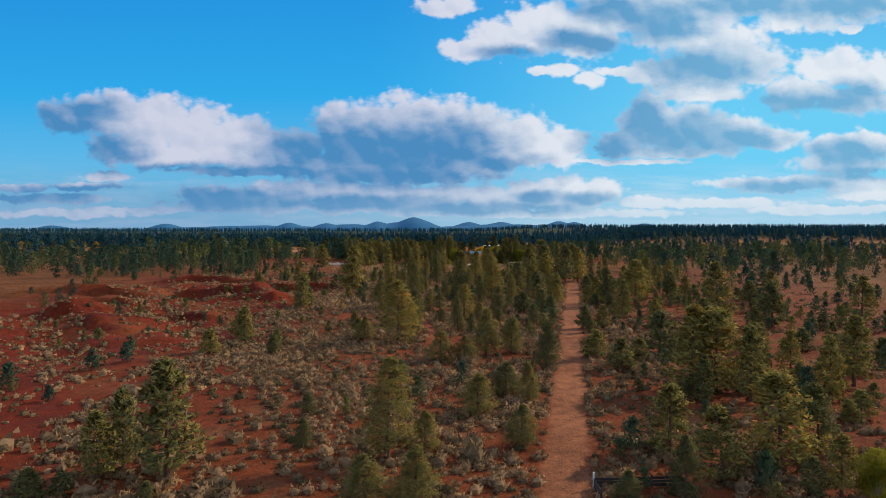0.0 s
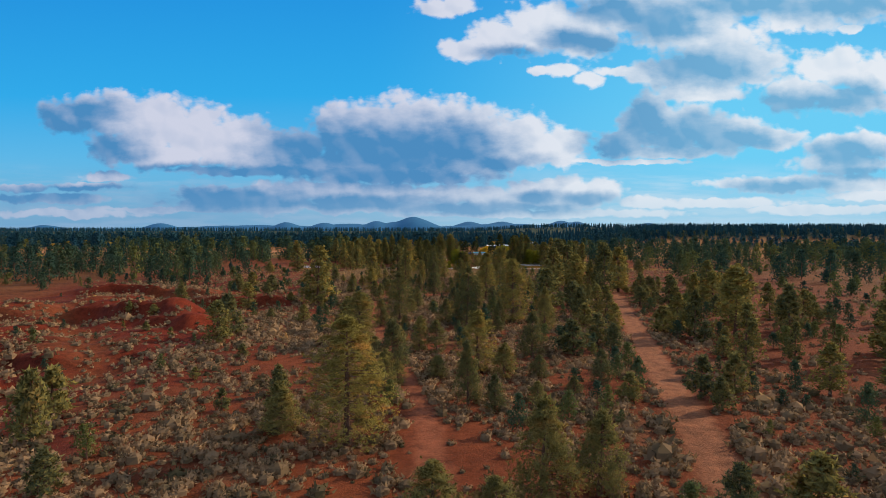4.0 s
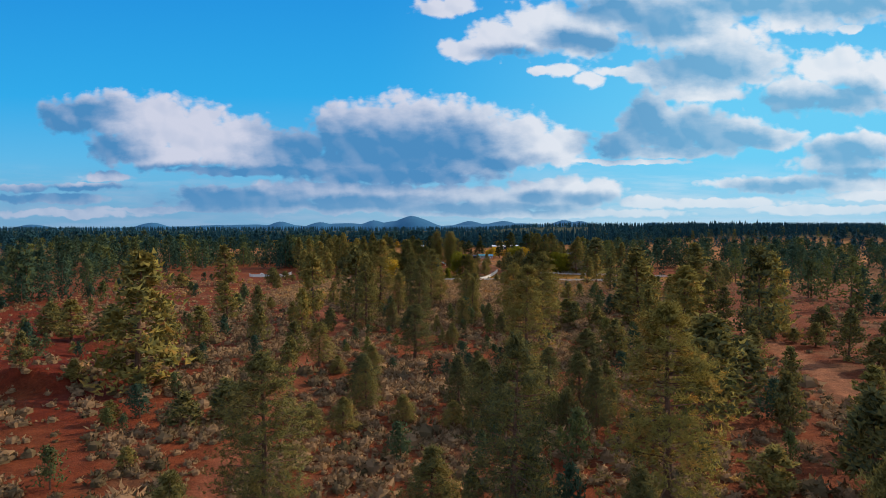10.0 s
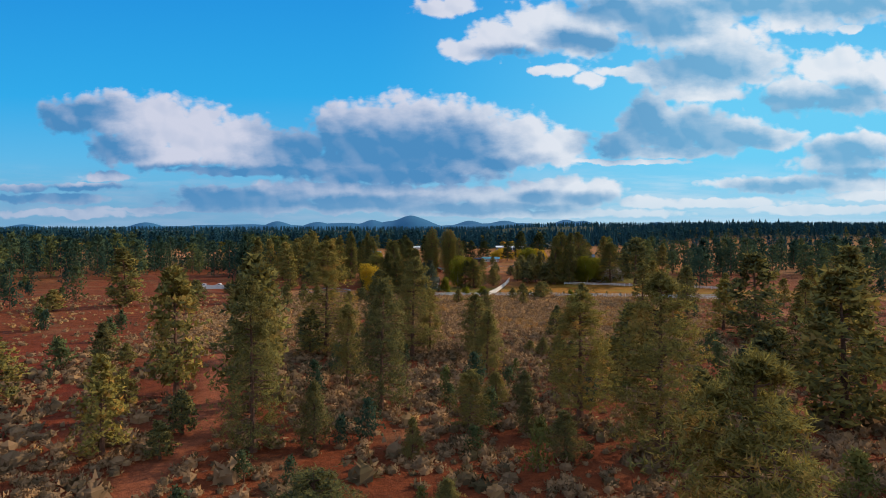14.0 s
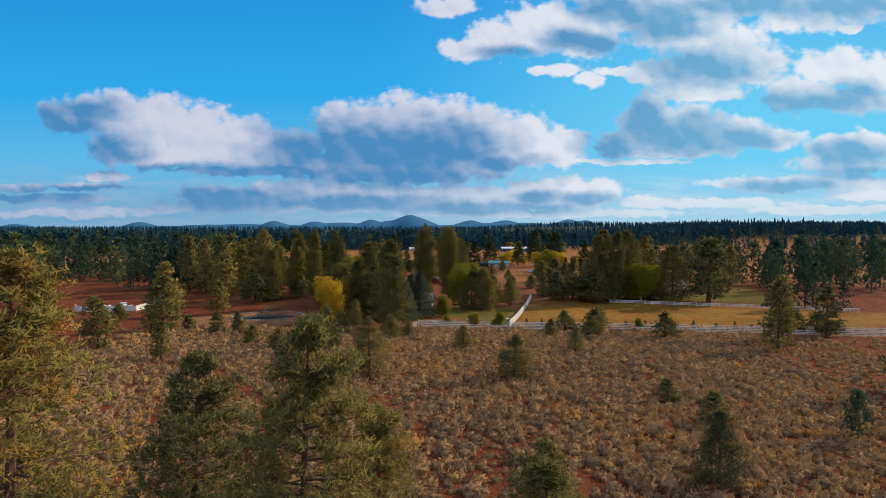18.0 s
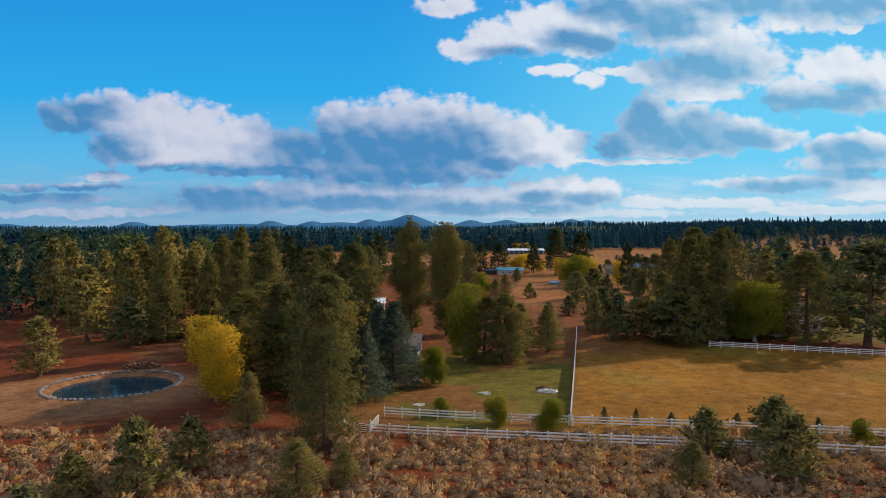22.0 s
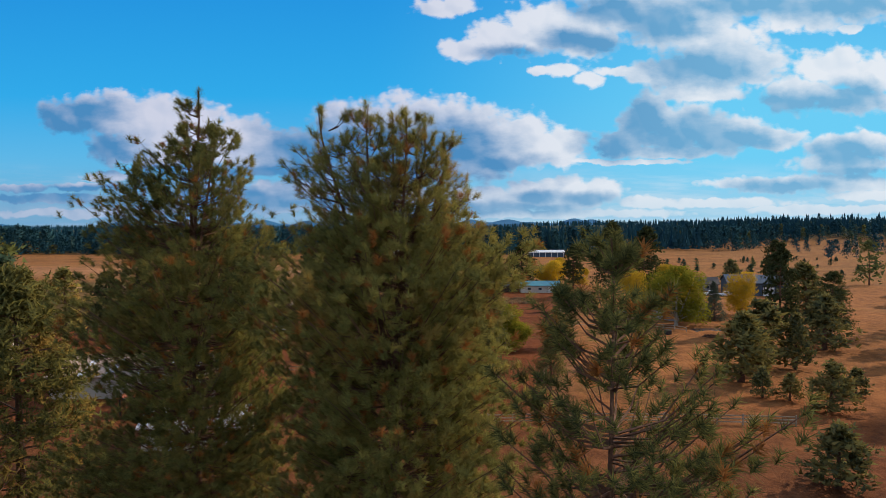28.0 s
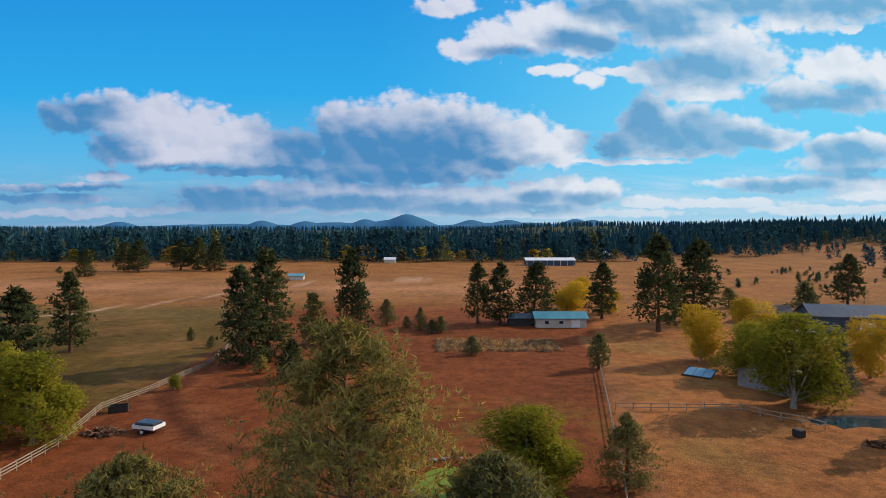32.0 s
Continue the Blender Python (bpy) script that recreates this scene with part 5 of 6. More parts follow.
def build_woods():
    kinds = []
    for s in range(5):
        _, l = branchy(301 + s, 1.0, 0.25, 0.10, pine_profile, 48, 3, 0.062, 3, 0.2, 0.017, 0.45)
        kinds.append((trunk_tris(0.95, 0.018, (0.0, 0.0), 5, 2), l))
    for s in range(3):
        _, l = branchy(311 + s, 1.0, 0.38, 0.03, egg_profile, 40, 3, 0.11, 3, -0.2, 0.025, 0.35)
        kinds.append((trunk_tris(0.8, 0.025, (0.0, 0.0), 5, 2), l))
    wood, leaf, tone, faces = [], [], [], []
    kinds = [(w, l, crown_out(l, 1.0)) for w, l in kinds]
    for x0, x1, y0, y1, count, h0, h1, fat in WOODS:
        for _ in range(count):
            x, y = wild.uniform(x0, x1), wild.uniform(y0, y1)
            if not clear_of(x, y, 2.0):
                continue
            h = wild.uniform(h0, h1)
            w, l, o = kinds[wild.randrange(5) if fat < 0.6 else 5 + wild.randrange(3)]
            a = wild.uniform(0, 6.28)
            k = h * wild.uniform(0.85, 1.2)
            turn = np.array([[math.cos(a) * k, -math.sin(a) * k, 0], [math.sin(a) * k, math.cos(a) * k, 0], [0, 0, h]])
            at = np.array([x, y, gz(x, y)])
            faces.append(o @ turn.T)
            wood.append(w @ turn.T + at)
            leaf.append(l @ turn.T + at)
            tone.append(np.full(len(l), wild.uniform(0.1, 0.75)))
    small = [branchy(331 + s, 1.0, 0.35, 0.03, egg_profile, 55, 5, 0.062, 3, -0.25, 0.025, 0.35)[1] for s in range(4)]
    for k, (x, y, h, w) in enumerate(scattered):
        turn = np.array([w / 0.7, w / 0.7, h])
        at = np.array([x, y, gz(x, y)])
        wood.append(kinds[5][0] * turn + at)
        leaf.append(small[k % 4] * turn + at)
        faces.append(crown_out(small[k % 4] * turn, h))
        tone.append(np.full(len(small[k % 4]), wild.uniform(0.35, 0.85)))
    ob = tagged(new("woodland"), "open woods of pine and juniper farther off the way", "trees", kind="stuff")
    part("trunks", tri_mesh("trunks", np.concatenate(wood), BARK), None, ob)["kind"] = "stuff"
    part("crowns", tri_mesh("crowns", np.concatenate(leaf), WOODS_LEAF_HAZED, np.concatenate(tone), np.concatenate(faces)), None, ob)["kind"] = "stuff"


build_woods()


# ---------------------------------------------------------------- the tall pines that the way passes close by
def brush(centre, way, length, g, needles=22, thin=0.04):
    """A bottle brush of long needles at the end of a twig."""
    k = g.uniform(-0.5, 0.5, needles)[:, None]
    way = way / np.linalg.norm(way)
    side = np.cross(g.normal(size=(needles, 3)), way)
    side /= np.linalg.norm(side, axis=1, keepdims=True) + 1e-9
    d = side * g.uniform(0.5, 1.0, (needles, 1)) + way * g.uniform(0.05, 1.15, (needles, 1))
    d /= np.linalg.norm(d, axis=1, keepdims=True)
    p = np.cross(d, side + 0.3)
    p /= np.linalg.norm(p, axis=1, keepdims=True) + 1e-9
    base = centre + way * k * length * 0.9
    n = length * g.uniform(0.75, 1.15, (needles, 1))
    return np.stack([base - p * length * thin, base + p * length * thin, base + d * n], 1)


def great_pine(seed, leaders, spread, taper, first, twigs, needles, length, foot, thick=0.04, fine_top=False):
    """Wood, green needles and dry needles of one great pine. leaders: x, y, height of each of its tops."""
    g = np.random.default_rng(seed)
    wood, green, dry = [], [], []
    high = max(z for _, _, z in leaders)
    fork = high * 0.66
    bole = (np.mean([a for a, _, _ in leaders]) * 0.6, np.mean([b for _, b, _ in leaders]) * 0.6)
    wood.append(trunk_tris(fork, foot, bole, 9, 8))
    share = 1.0 / len(leaders)
    for lx, ly, lz in leaders:
        pts = np.array([[bole[0] * 0.9, bole[1] * 0.9, fork * 0.9], [(bole[0] + lx) / 2 + g.normal() * 0.1, (bole[1] + ly) / 2, (fork + lz) / 2 - 0.06 * lz], [lx, ly, lz - 1.2], [lx + g.normal() * 0.05, ly, lz - 0.1]])
        rr = np.array([foot * 0.36, foot * 0.24, foot * 0.11, 0.02])
        wood.append(limb_tris(pts[:-1], pts[1:], rr[:-1, None], rr[1:, None]))
        for j in range(4):
            green.append(brush(np.array([lx, ly, lz - 0.1 - 0.22 * j]), np.array([g.normal() * 0.1, g.normal() * 0.1, 1.0]), length, g, 110, 0.018))
        count = int(twigs * share)
        for j in range(count):
            q = g.uniform(0, 1) ** 1.0
            z = high * first + (lz - 0.3 - high * first) * q
            z = z + 0.35 * math.sin(z * 6.3)
            if lz - z < 1.2 and g.uniform() < 0.5:
                continue
            k = np.clip((z - fork) / max(lz - fork, 0.1), 0, 1)
            cx, cy = bole[0] + (lx - bole[0]) * k, bole[1] + (ly - bole[1]) * k
            reach = min(spread, 0.28 + taper * (lz - z)) * (0.7 if z < high * 0.25 else 1.0) * g.uniform(0.55, 1.12)
            az = g.uniform(0, 2 * math.pi)
            reach *= 0.82 + 0.28 * math.sin(2 * az + 1.9 * z + seed) * math.sin(0.8 * z + 3 * az)
            way = np.array([math.cos(az), math.sin(az), 0.05 + 0.5 * q])
            a, b = np.array([cx, cy, z]), np.array([cx, cy, z]) + way * reach
            bend = (a + b) / 2 + np.array([0, 0, -0.10 * reach])
            b = b + np.array([0, 0, 0.12 * reach])
            wood.append(limb_tris(np.stack([a, bend]), np.stack([bend, b]), np.array([[0.036], [0.022]]) * (0.4 + 0.6 * reach / spread), np.array([[0.022], [0.010]])))
            tips = max(3, int(2.9 * reach))
            for s in range(tips):
                f = 1 - 0.9 * (s / tips) ** 1.3
                c = bend + (b - bend) * f + g.normal(size=3) * (0.12 * reach) * np.array([1, 1, 0.7]) if s else b
                up = way * 0.7 + np.array([0, 0, 0.8]) + g.normal(size=3) * 0.25
                close = fine_top and z > lz - 5.0
                (dry if g.uniform() < 0.06 else green).append(brush(c, up, length, g, 64 if close else needles, 0.020 if close else thick))
                if close:
                    wood.append(limb_tris((bend + (b - bend) * f * 0.7)[None], c[None], np.array([[0.012]]), np.array([[0.007]])))
    return np.concatenate(wood), np.concatenate(green), np.concatenate(dry or green[:1])


def add_great_pine(x, y, label, *a):
    wood, green, dry = great_pine(*a)
    ob = thing("ponderosa_pine", pose(x, y, gz(x, y)), label, "tree", "great pines")
    part("trunk", tri_mesh("trunk", wood, BARK), None, ob)
    part("crown", tri_mesh("crown", green, NEEDLES_NEAR, None, np.stack([green[:, 0, 0] - a[1][0][0] * 0.5, green[:, 0, 1], 0.3 + 0 * green[:, 0, 0]], 1)), None, ob)
    part("dry_needles", tri_mesh("dry_needles", dry, NEEDLES_DRY), None, ob, "rust-coloured dry needles")
    planted.append((x, y, 6))
    return ob


add_great_pine(7.2, 625.6, "great ponderosa pine with several upright leaders and long needle brushes",
               3, [(-2.7, 0.4, 27.2), (-1.0, 0.0, 27.3), (-0.05, 0.2, 26.9), (0.46, -0.1, 27.0), (1.15, 0.0, 26.8), (1.85, -0.2, 26.1)], 5.0, 0.60, 0.05, 1650, 44, 0.29, 0.36, 0.045, True)
add_great_pine(-1.4, 629.4, "great ponderosa pine with a single pointed top",
               4, [(0, 0, 28.5), (-0.7, 0.5, 27.2), (0.7, -0.3, 26.9), (-2.8, 0.1, 25.4)], 4.9, 0.58, 0.05, 1350, 44, 0.27, 0.36, 0.045)
add_great_pine(12.0, 613.9, "younger ponderosa pine beside the house, pale trunk showing",
               5, [(0, 0, 23.1)], 2.5, 0.50, 0.20, 560, 44, 0.25, 0.24, 0.036)

for x, y, h, r, first in ((7.5, 685.8, 22.4, 7.6, 0.07), (14.0, 686.4, 15.4, 5.0, 0.06), (-4.3, 686.6, 15.2, 6.4, 0.07), (-19.0, 689.0, 19.4, 5.6, 0.14)):
    wood, leaves = branchy(int(h * 10), h, r, first, pine_profile, 300, 22, 0.28, 8, 0.16, 0.26, 0.6, 0.13)
    ob = thing("ponderosa_pine", pose(x, y, gz(x, y)), "ponderosa pine with a broad open crown by the corral", "tree", "great pines")
    part("trunk", tri_mesh("trunk", wood, BARK), None, ob)
    part("crown", tri_mesh("crown", leaves, NEEDLES, None, crown_out(leaves, h)), None, ob)
    planted.append((x, y, 6))


# ---------------------------------------------------------------- brush and far woods, in masses
def build_sagebrush():
    g = np.random.default_rng(21)
    def spread(n, x0, x1, y0, y1):
        return np.stack([g.uniform(x0, x1, n), g.uniform(y0, y1, n)], 1)
    p = np.concatenate([spread(43000, -62, 66, 48, 556), spread(14000, -150, 175, 52, 556), spread(9000, -70, 90, 425, 552), spread(7000, -165, -52, 120, 430), spread(600, 10, 38, 792, 806)])
    x, y = p.T
    keep = (way_distance(ROAD, x, y) > 3.2) & (way_distance(TRACK, x, y) > 2.2) & (way_distance(TRAIL, x, y) > 1.2)
    red = smoothstep(-50, -80, x) * smoothstep(130, 165, y) * smoothstep(400, 340, y)
    patch = wave(x, y, 13.0, 6.0) + 0.6 * wave(x, y, 4.0, 8.0)
    open_plain = smoothstep(420, 450, y)
    keep &= g.uniform(0, 1, len(x)) < np.clip(0.50 + 0.62 * patch + (0.50 - 0.3 * patch) * open_plain - 0.05 * red, 0.05, 1)
    keep &= np.hypot((x + 48) / 16, (y - 580) / 14) > 1
    x, y, patch = x[keep], y[keep], patch[keep]
    n = len(x)
    rad = g.gamma(3.8, 0.165, n) * (0.72 + 0.3 * (1 - smoothstep(420, 450, y))) + 0.18
    high = rad * g.uniform(0.7, 1.25, n)
    tone = np.clip(0.29 + 0.06 * smoothstep(150, 260, y) + 0.15 * g.normal(size=n) + 0.14 * patch + 0.26 * smoothstep(425, 470, y), 0, 1)
    tris, tones, faces = [], [], []

    def grow(pick, blades, width, sides):
        """Domes of small leafy sprays round a rounded heart."""
        m = len(pick)
        r, h, foot = rad[pick], high[pick], np.stack([x, y, land(x, y)], 1)[pick][:, None]
        size = np.stack([r, r, h], 1)[:, None]
        a, up = g.uniform(0, 6.283, (m, blades)), g.uniform(0.02, 1, (m, blades))
        flat = np.sqrt(1 - up * up)
        d = np.stack([np.cos(a) * flat, np.sin(a) * flat, up], -1)
        lump = 1 + 0.22 * np.sin(3 * a + 9 * r[:, None])[..., None]
        root = d * size * lump * g.uniform(0.5, 0.92, (m, blades, 1))
        spray = 0.55 * d + 0.55 * g.normal(size=d.shape) + np.array([0, 0, 0.25])
        spray /= np.linalg.norm(spray, axis=-1, keepdims=True)
        side = np.cross(spray, g.normal(size=d.shape))
        side /= np.linalg.norm(side, axis=-1, keepdims=True)
        w = side * (r * width)[:, None, None] * g.uniform(0.6, 1.4, (m, blades, 1))
        tip = root + spray * (r * 0.42)[:, None, None] * g.uniform(0.6, 1.3, (m, blades, 1))
        t = np.stack([root - w, root + w, tip], 2) + foot[:, :, None]
        k = np.arange(sides) * 2 * math.pi / sides + g.uniform(0, 6.28, (m, 1))
        def ring(wide, lift):
            q = r[:, None] * wide * g.uniform(0.85, 1.15, (m, sides))
            return foot + np.stack([q * np.cos(k), q * np.sin(k), (h * lift)[:, None] * g.uniform(0.85, 1.15, (m, sides))], -1)
        low, mid = ring(0.62, -0.05), ring(0.60, 0.42)
        top = np.repeat(foot + np.stack([0 * h, 0 * h, h * 0.70], 1)[:, None], sides, 1)
        low2, mid2 = np.roll(low, -1, 1), np.roll(mid, -1, 1)
        core = np.stack([np.stack([low, low2, mid2], 2), np.stack([low, mid2, mid], 2), np.stack([mid, mid2, top], 2)], 2).reshape(m, 3 * sides, 3, 3)
        tris.append(np.concatenate([t, core], 1).reshape(-1, 3, 3))
        faces.append((np.concatenate([d, core.mean(2) - foot], 1) + np.array([0, 0, 0.25])).reshape(-1, 3))
        tones.append(np.repeat(tone[pick], blades + 3 * sides))

    near = np.abs(x - 0.014 * y) < 46
    grow(np.nonzero(near)[0], 40, 0.13, 5)
    grow(np.nonzero(~near)[0], 14, 0.22, 4)
    me = tri_mesh("sagebrush", np.concatenate(tris), SAGE, np.concatenate(tones), np.concatenate(faces), 0.7)
    tagged(new("sagebrush", me), "grey-green and tawny sagebrush covering the dry plain", "shrubs", kind="stuff")


build_sagebrush()


def build_far_forest():
    g = np.random.default_rng(33)
    rows = []
    def band(n, x0, x1, y0, y1, h0, h1):
        rows.append(np.stack([g.uniform(x0, x1, n), g.uniform(y0, y1, n), g.uniform(h0, h1, n)], 1))
    band(1500, -1000, 180, 1180, 1260, 16, 27)
    band(900, -1000, 350, 1260, 1420, 20, 28)
    band(1400, -1500, 700, 1420, 1900, 20, 28)
    band(1500, 330, 1400, 1420, 1560, 14, 22)
    band(1200, 380, 1500, 1560, 1800, 15, 24)
    band(350, 180, 420, 1330, 1480, 14, 22)
    band(1500, -2600, 2600, 1900, 3400, 22, 30)
    band(2200, -3200, 3200, 3400, 3950, 20, 27)
    band(420, 420, 900, 620, 1250, 14, 22)
    band(420, -900, -380, 560, 1180, 12, 22)
    band(160, 330, 700, 1100, 1400, 8, 16)
    a = np.concatenate(rows)
    edge = (a[:, 1] < 1235) | ((a[:, 0] > 300) & (a[:, 1] < 1475))
    front = a[edge & (g.uniform(0, 1, len(a)) < 0.45)]
    a = a[~edge]
    shapes = [branchy(401 + s, 1.0, 0.20, 0.06, cone_profile if s % 2 else pine_profile, 40, 3, 0.085, 2, 0.2, 0.015, 0.4)[1] for s in range(5)]
    leaf, tint, out_way = [], [], []
    for k, (fx, fy, fh) in enumerate(front):
        gold = fy < 1215 and g.uniform() < 0.2
        m = shapes[k % 5] * np.array([1.5, 1.5, 0.5] if gold else [1.0, 1.0, 1.0]) * fh
        leaf.append(m + np.array([fx, fy, gz(fx, fy)]))
        out_way.append(crown_out(m, fh))
        tint.append(np.full(len(m), g.choice([0.78, 0.84, 0.9]) if gold else np.clip(0.36 + 0.24 * g.normal(), 0, 0.76)))
    rim = tri_mesh("forest_edge", np.concatenate(leaf), FAR_TREES_HAZED, np.concatenate(tint), np.concatenate(out_way))
    tagged(new("forest_edge", rim), "front rows of the dark conifer forest, tinted blue for haze, with a few yellow trees", "forest", kind="stuff")
    x, y, h = a.T
    n = len(x)
    golden = (y < 1215) & (g.uniform(0, 1, n) < 0.13)
    h = np.where(golden, h * 0.5, h)
    base = np.stack([x, y, land(x, y)], 1)
    out = []
    tiers, sides = 6, 4
    az = g.uniform(0, 2 * math.pi, n)
    for j in range(tiers):
        z0, z1 = h * (0.06 + 0.145 * j), h * np.minimum(1.0, 0.36 + 0.145 * j)
        r = h * (0.175 - 0.024 * j) * g.uniform(0.6, 1.2, n)
        top = base + np.stack([0 * x, 0 * x, z1], 1)
        for k in range(sides):
            a0, a1 = az + 2 * math.pi * k / sides + j, az + 2 * math.pi * (k + 0.85) / sides + j
            r0, r1 = r * g.uniform(0.6, 1.2, n), r * g.uniform(0.6, 1.2, n)
            p0 = base + np.stack([r0 * np.cos(a0), r0 * np.sin(a0), z0 * g.uniform(0.9, 1.1, n)], 1)
            p1 = base + np.stack([r1 * np.cos(a1), r1 * np.sin(a1), z0 * g.uniform(0.9, 1.1, n)], 1)
            out.append(np.stack([p0, p1, top], 1))
    t = np.stack(out, 1).reshape(-1, 3, 3)
    tone = np.clip(0.25 + 0.2 * g.normal(size=n), 0, 0.66)
    tone[golden] = g.choice([0.72, 0.8, 0.87, 0.96], golden.sum(), p=[0.4, 0.35, 0.2, 0.05])
    me = tri_mesh("far_forest", t, FAR_TREES_HAZED, np.repeat(tone, tiers * sides))
    tagged(new("far_forest", me), "dark conifer forest, tinted blue for haze, with a few yellow trees along its edge", "forest", kind="stuff")


build_far_forest()


# ---------------------------------------------------------------- fences
def beam(a, b, half, name="rail"):
    """A square timber from a to b."""
    a, b = Vector(a), Vector(b)
    bm = bmesh.new()
    d = (b - a)
    m = Matrix.Translation((a + b) / 2) @ d.to_track_quat("Y", "Z").to_matrix().to_4x4()
    box(bm, -half, half, -d.length / 2, d.length / 2, -half * 1.6, half * 1.6, m)
    return bm


POST = bm_mesh("post", box(one_box(-0.065, 0.065, -0.065, 0.065, -0.3, 1.38), -0.085, 0.085, -0.085, 0.085, 1.38, 1.43), VINYL)
POST_WOOD = bm_mesh("post", one_box(-0.07, 0.07, -0.07, 0.07, -0.3, 1.25, bevel=0.02), WOOD)
POST_TALL = bm_mesh("post", box(one_box(-0.07, 0.07, -0.07, 0.07, -0.3, 1.9), -0.09, 0.09, -0.09, 0.09, 1.9, 1.96), VINYL)
RAIL = bm_mesh("rail", one_box(-0.022, 0.022, 0, 1, -0.075, 0.075), VINYL)
RAIL_WOOD = bm_mesh("rail", one_box(-0.03, 0.03, 0, 1, -0.06, 0.06, bevel=0.0), WOOD)


def along(points, step):
    out = []
    for (ax, ay), (bx, by) in zip(points, points[1:]):
        n = max(1, round(math.hypot(bx - ax, by - ay) / step))
        out += [(ax + (bx - ax) * k / n, ay + (by - ay) * k / n) for k in range(n)]
    return out + [points[-1]]


def rail_fence(name, points, step, heights, post, rail, label):
    spots = [(x, y, gz(x, y)) for x, y in along(points, step)]
    ob = thing(name, pose(0, 0, 0), label, "fence")
    for x, y, z in spots:
        p = new("post", post)
        p.parent, p.matrix_basis = ob, pose(x, y, z, random.uniform(-1, 1), random.uniform(-1, 1), random.uniform(-3, 3))
    for a, b in zip(spots, spots[1:]):
        for h in heights:
            u, v = Vector((a[0], a[1], a[2] + h)), Vector((b[0], b[1], b[2] + h + random.uniform(-0.015, 0.015)))
            q = new("rail", rail)
            q.parent = ob
            q.matrix_basis = Matrix.Translation(u) @ (v - u).to_track_quat("Y", "Z").to_matrix().to_4x4() @ Matrix.Diagonal((1, (v - u).length, 1, 1))
    return ob


WHITE_RAILS = (0.45, 0.82, 1.2)
rail_fence("rail_fence", [(-1.7, 563.6), (22.7, 559.5)], 2.44, WHITE_RAILS, POST, RAIL, "white vinyl three-rail fence along the yard")
rail_fence("rail_fence", [(23.2, 559.3), (59.2, 552.9), (112, 543.5)], 2.44, WHITE_RAILS, POST, RAIL, "white vinyl three-rail fence along the golden paddock")
rail_fence("rail_fence", [(-2.6, 555.2), (54.1, 546.0), (108, 536.8)], 2.44, WHITE_RAILS, POST, RAIL, "white vinyl three-rail fence facing the sagebrush plain")
rail_fence("rail_fence", [(64.5, 613.5), (97, 605.1), (140, 594)], 2.44, WHITE_RAILS, POST, RAIL, "white vinyl three-rail fence behind the paddock under the trees")
rail_fence("rail_fence", [(-39, 701), (-36, 714), (-36.5, 732), (-39.5, 747), (-37, 757), (-35, 776), (-38.5, 803)], 2.6, (0.4, 0.75, 1.1), POST_WOOD, RAIL_WOOD, "pale weathered timber rail fence along the red field")
rail_fence("rail_fence", [(23.6, 692), (30.9, 721), (37, 750), (42.4, 776)], 2.6, (0.5, 1.05), POST_WOOD, RAIL_WOOD, "weathered timber fence beside the farm lane")
rail_fence("rail_fence", [(37.6, 748), (56, 747), (63, 738)], 2.6, (0.5, 1.05), POST_WOOD, RAIL_WOOD, "weathered timber fence across the tawny field")
rail_fence("rail_fence", [(-20, 700), (-8, 697), (6, 700)], 2.6, (0.5, 1.05), POST_WOOD, RAIL_WOOD, "weathered timber corral fence near the barn")
rail_fence("rail_fence", [(14, 671), (28, 671), (48, 670)], 3.0, (0.35, 0.7, 1.05), POST_WOOD, RAIL_WOOD, "thin timber fence behind the grove")


def tall_fence(points, label, turn):
    ob = thing("privacy_fence", pose(0, 0, 0), label, "fence")
    spots = [(x, y, gz(x, y)) for x, y in along(points, 2.44)]
    board = bm_mesh("panel", box(box(one_box(-0.022, 0.022, 0, 1, 0.08, 1.78), -0.035, 0.035, 0, 1, 0.05, 0.2), -0.035, 0.035, 0, 1, 1.7, 1.82), VINYL)
    for x, y, z in spots:
        p = new("post", POST_TALL)
        p.parent, p.matrix_basis = ob, pose(x, y, z, 0, 0, turn)
    for a, b in zip(spots, spots[1:]):
        u, v = Vector(a), Vector(b)
        q = new("panel", board)
        q.parent = ob
        q.matrix_basis = Matrix.Translation(u) @ (v - u).to_track_quat("Y", "Z").to_matrix().to_4x4() @ Matrix.Diagonal((1, (v - u).length, 1, 1))


tall_fence([(22.9, 559.4), (38.5, 627.0)], "long solid white vinyl fence between yard and paddock", -13)
tall_fence([(-118, 600), (-114, 594.5), (-96, 597), (-95, 612)], "solid white vinyl fence round a parking yard out on the plain", -80)


def field_gate(x, y, turn, width, label):
    ob = thing("gate", pose(x, y, gz(x, y), 0, 0, turn), label, "gate")
    part("gate_frame", box(box(one_box(0, 0.06, -0.03, 0.03, 0.2, 1.25), width - 0.06, width, -0.03, 0.03, 0.2, 1.25), 0, width, -0.025, 0.025, 1.2, 1.26), VINYL, ob)
    for h in (0.25, 0.5, 0.75, 1.0):
        part("bar", one_box(0.06, width - 0.06, -0.02, 0.02, h, h + 0.05), VINYL, ob)
    part("post", one_box(-0.2, 0, -0.1, 0.1, -0.3, 1.6), VINYL, ob)


field_gate(-5.9, 556.2, -18, 3.4, "white metal farm gate at the corner of the yard")
field_gate(-2.6, 556.0, 80, 3.4, "white metal farm gate standing open by the lane")


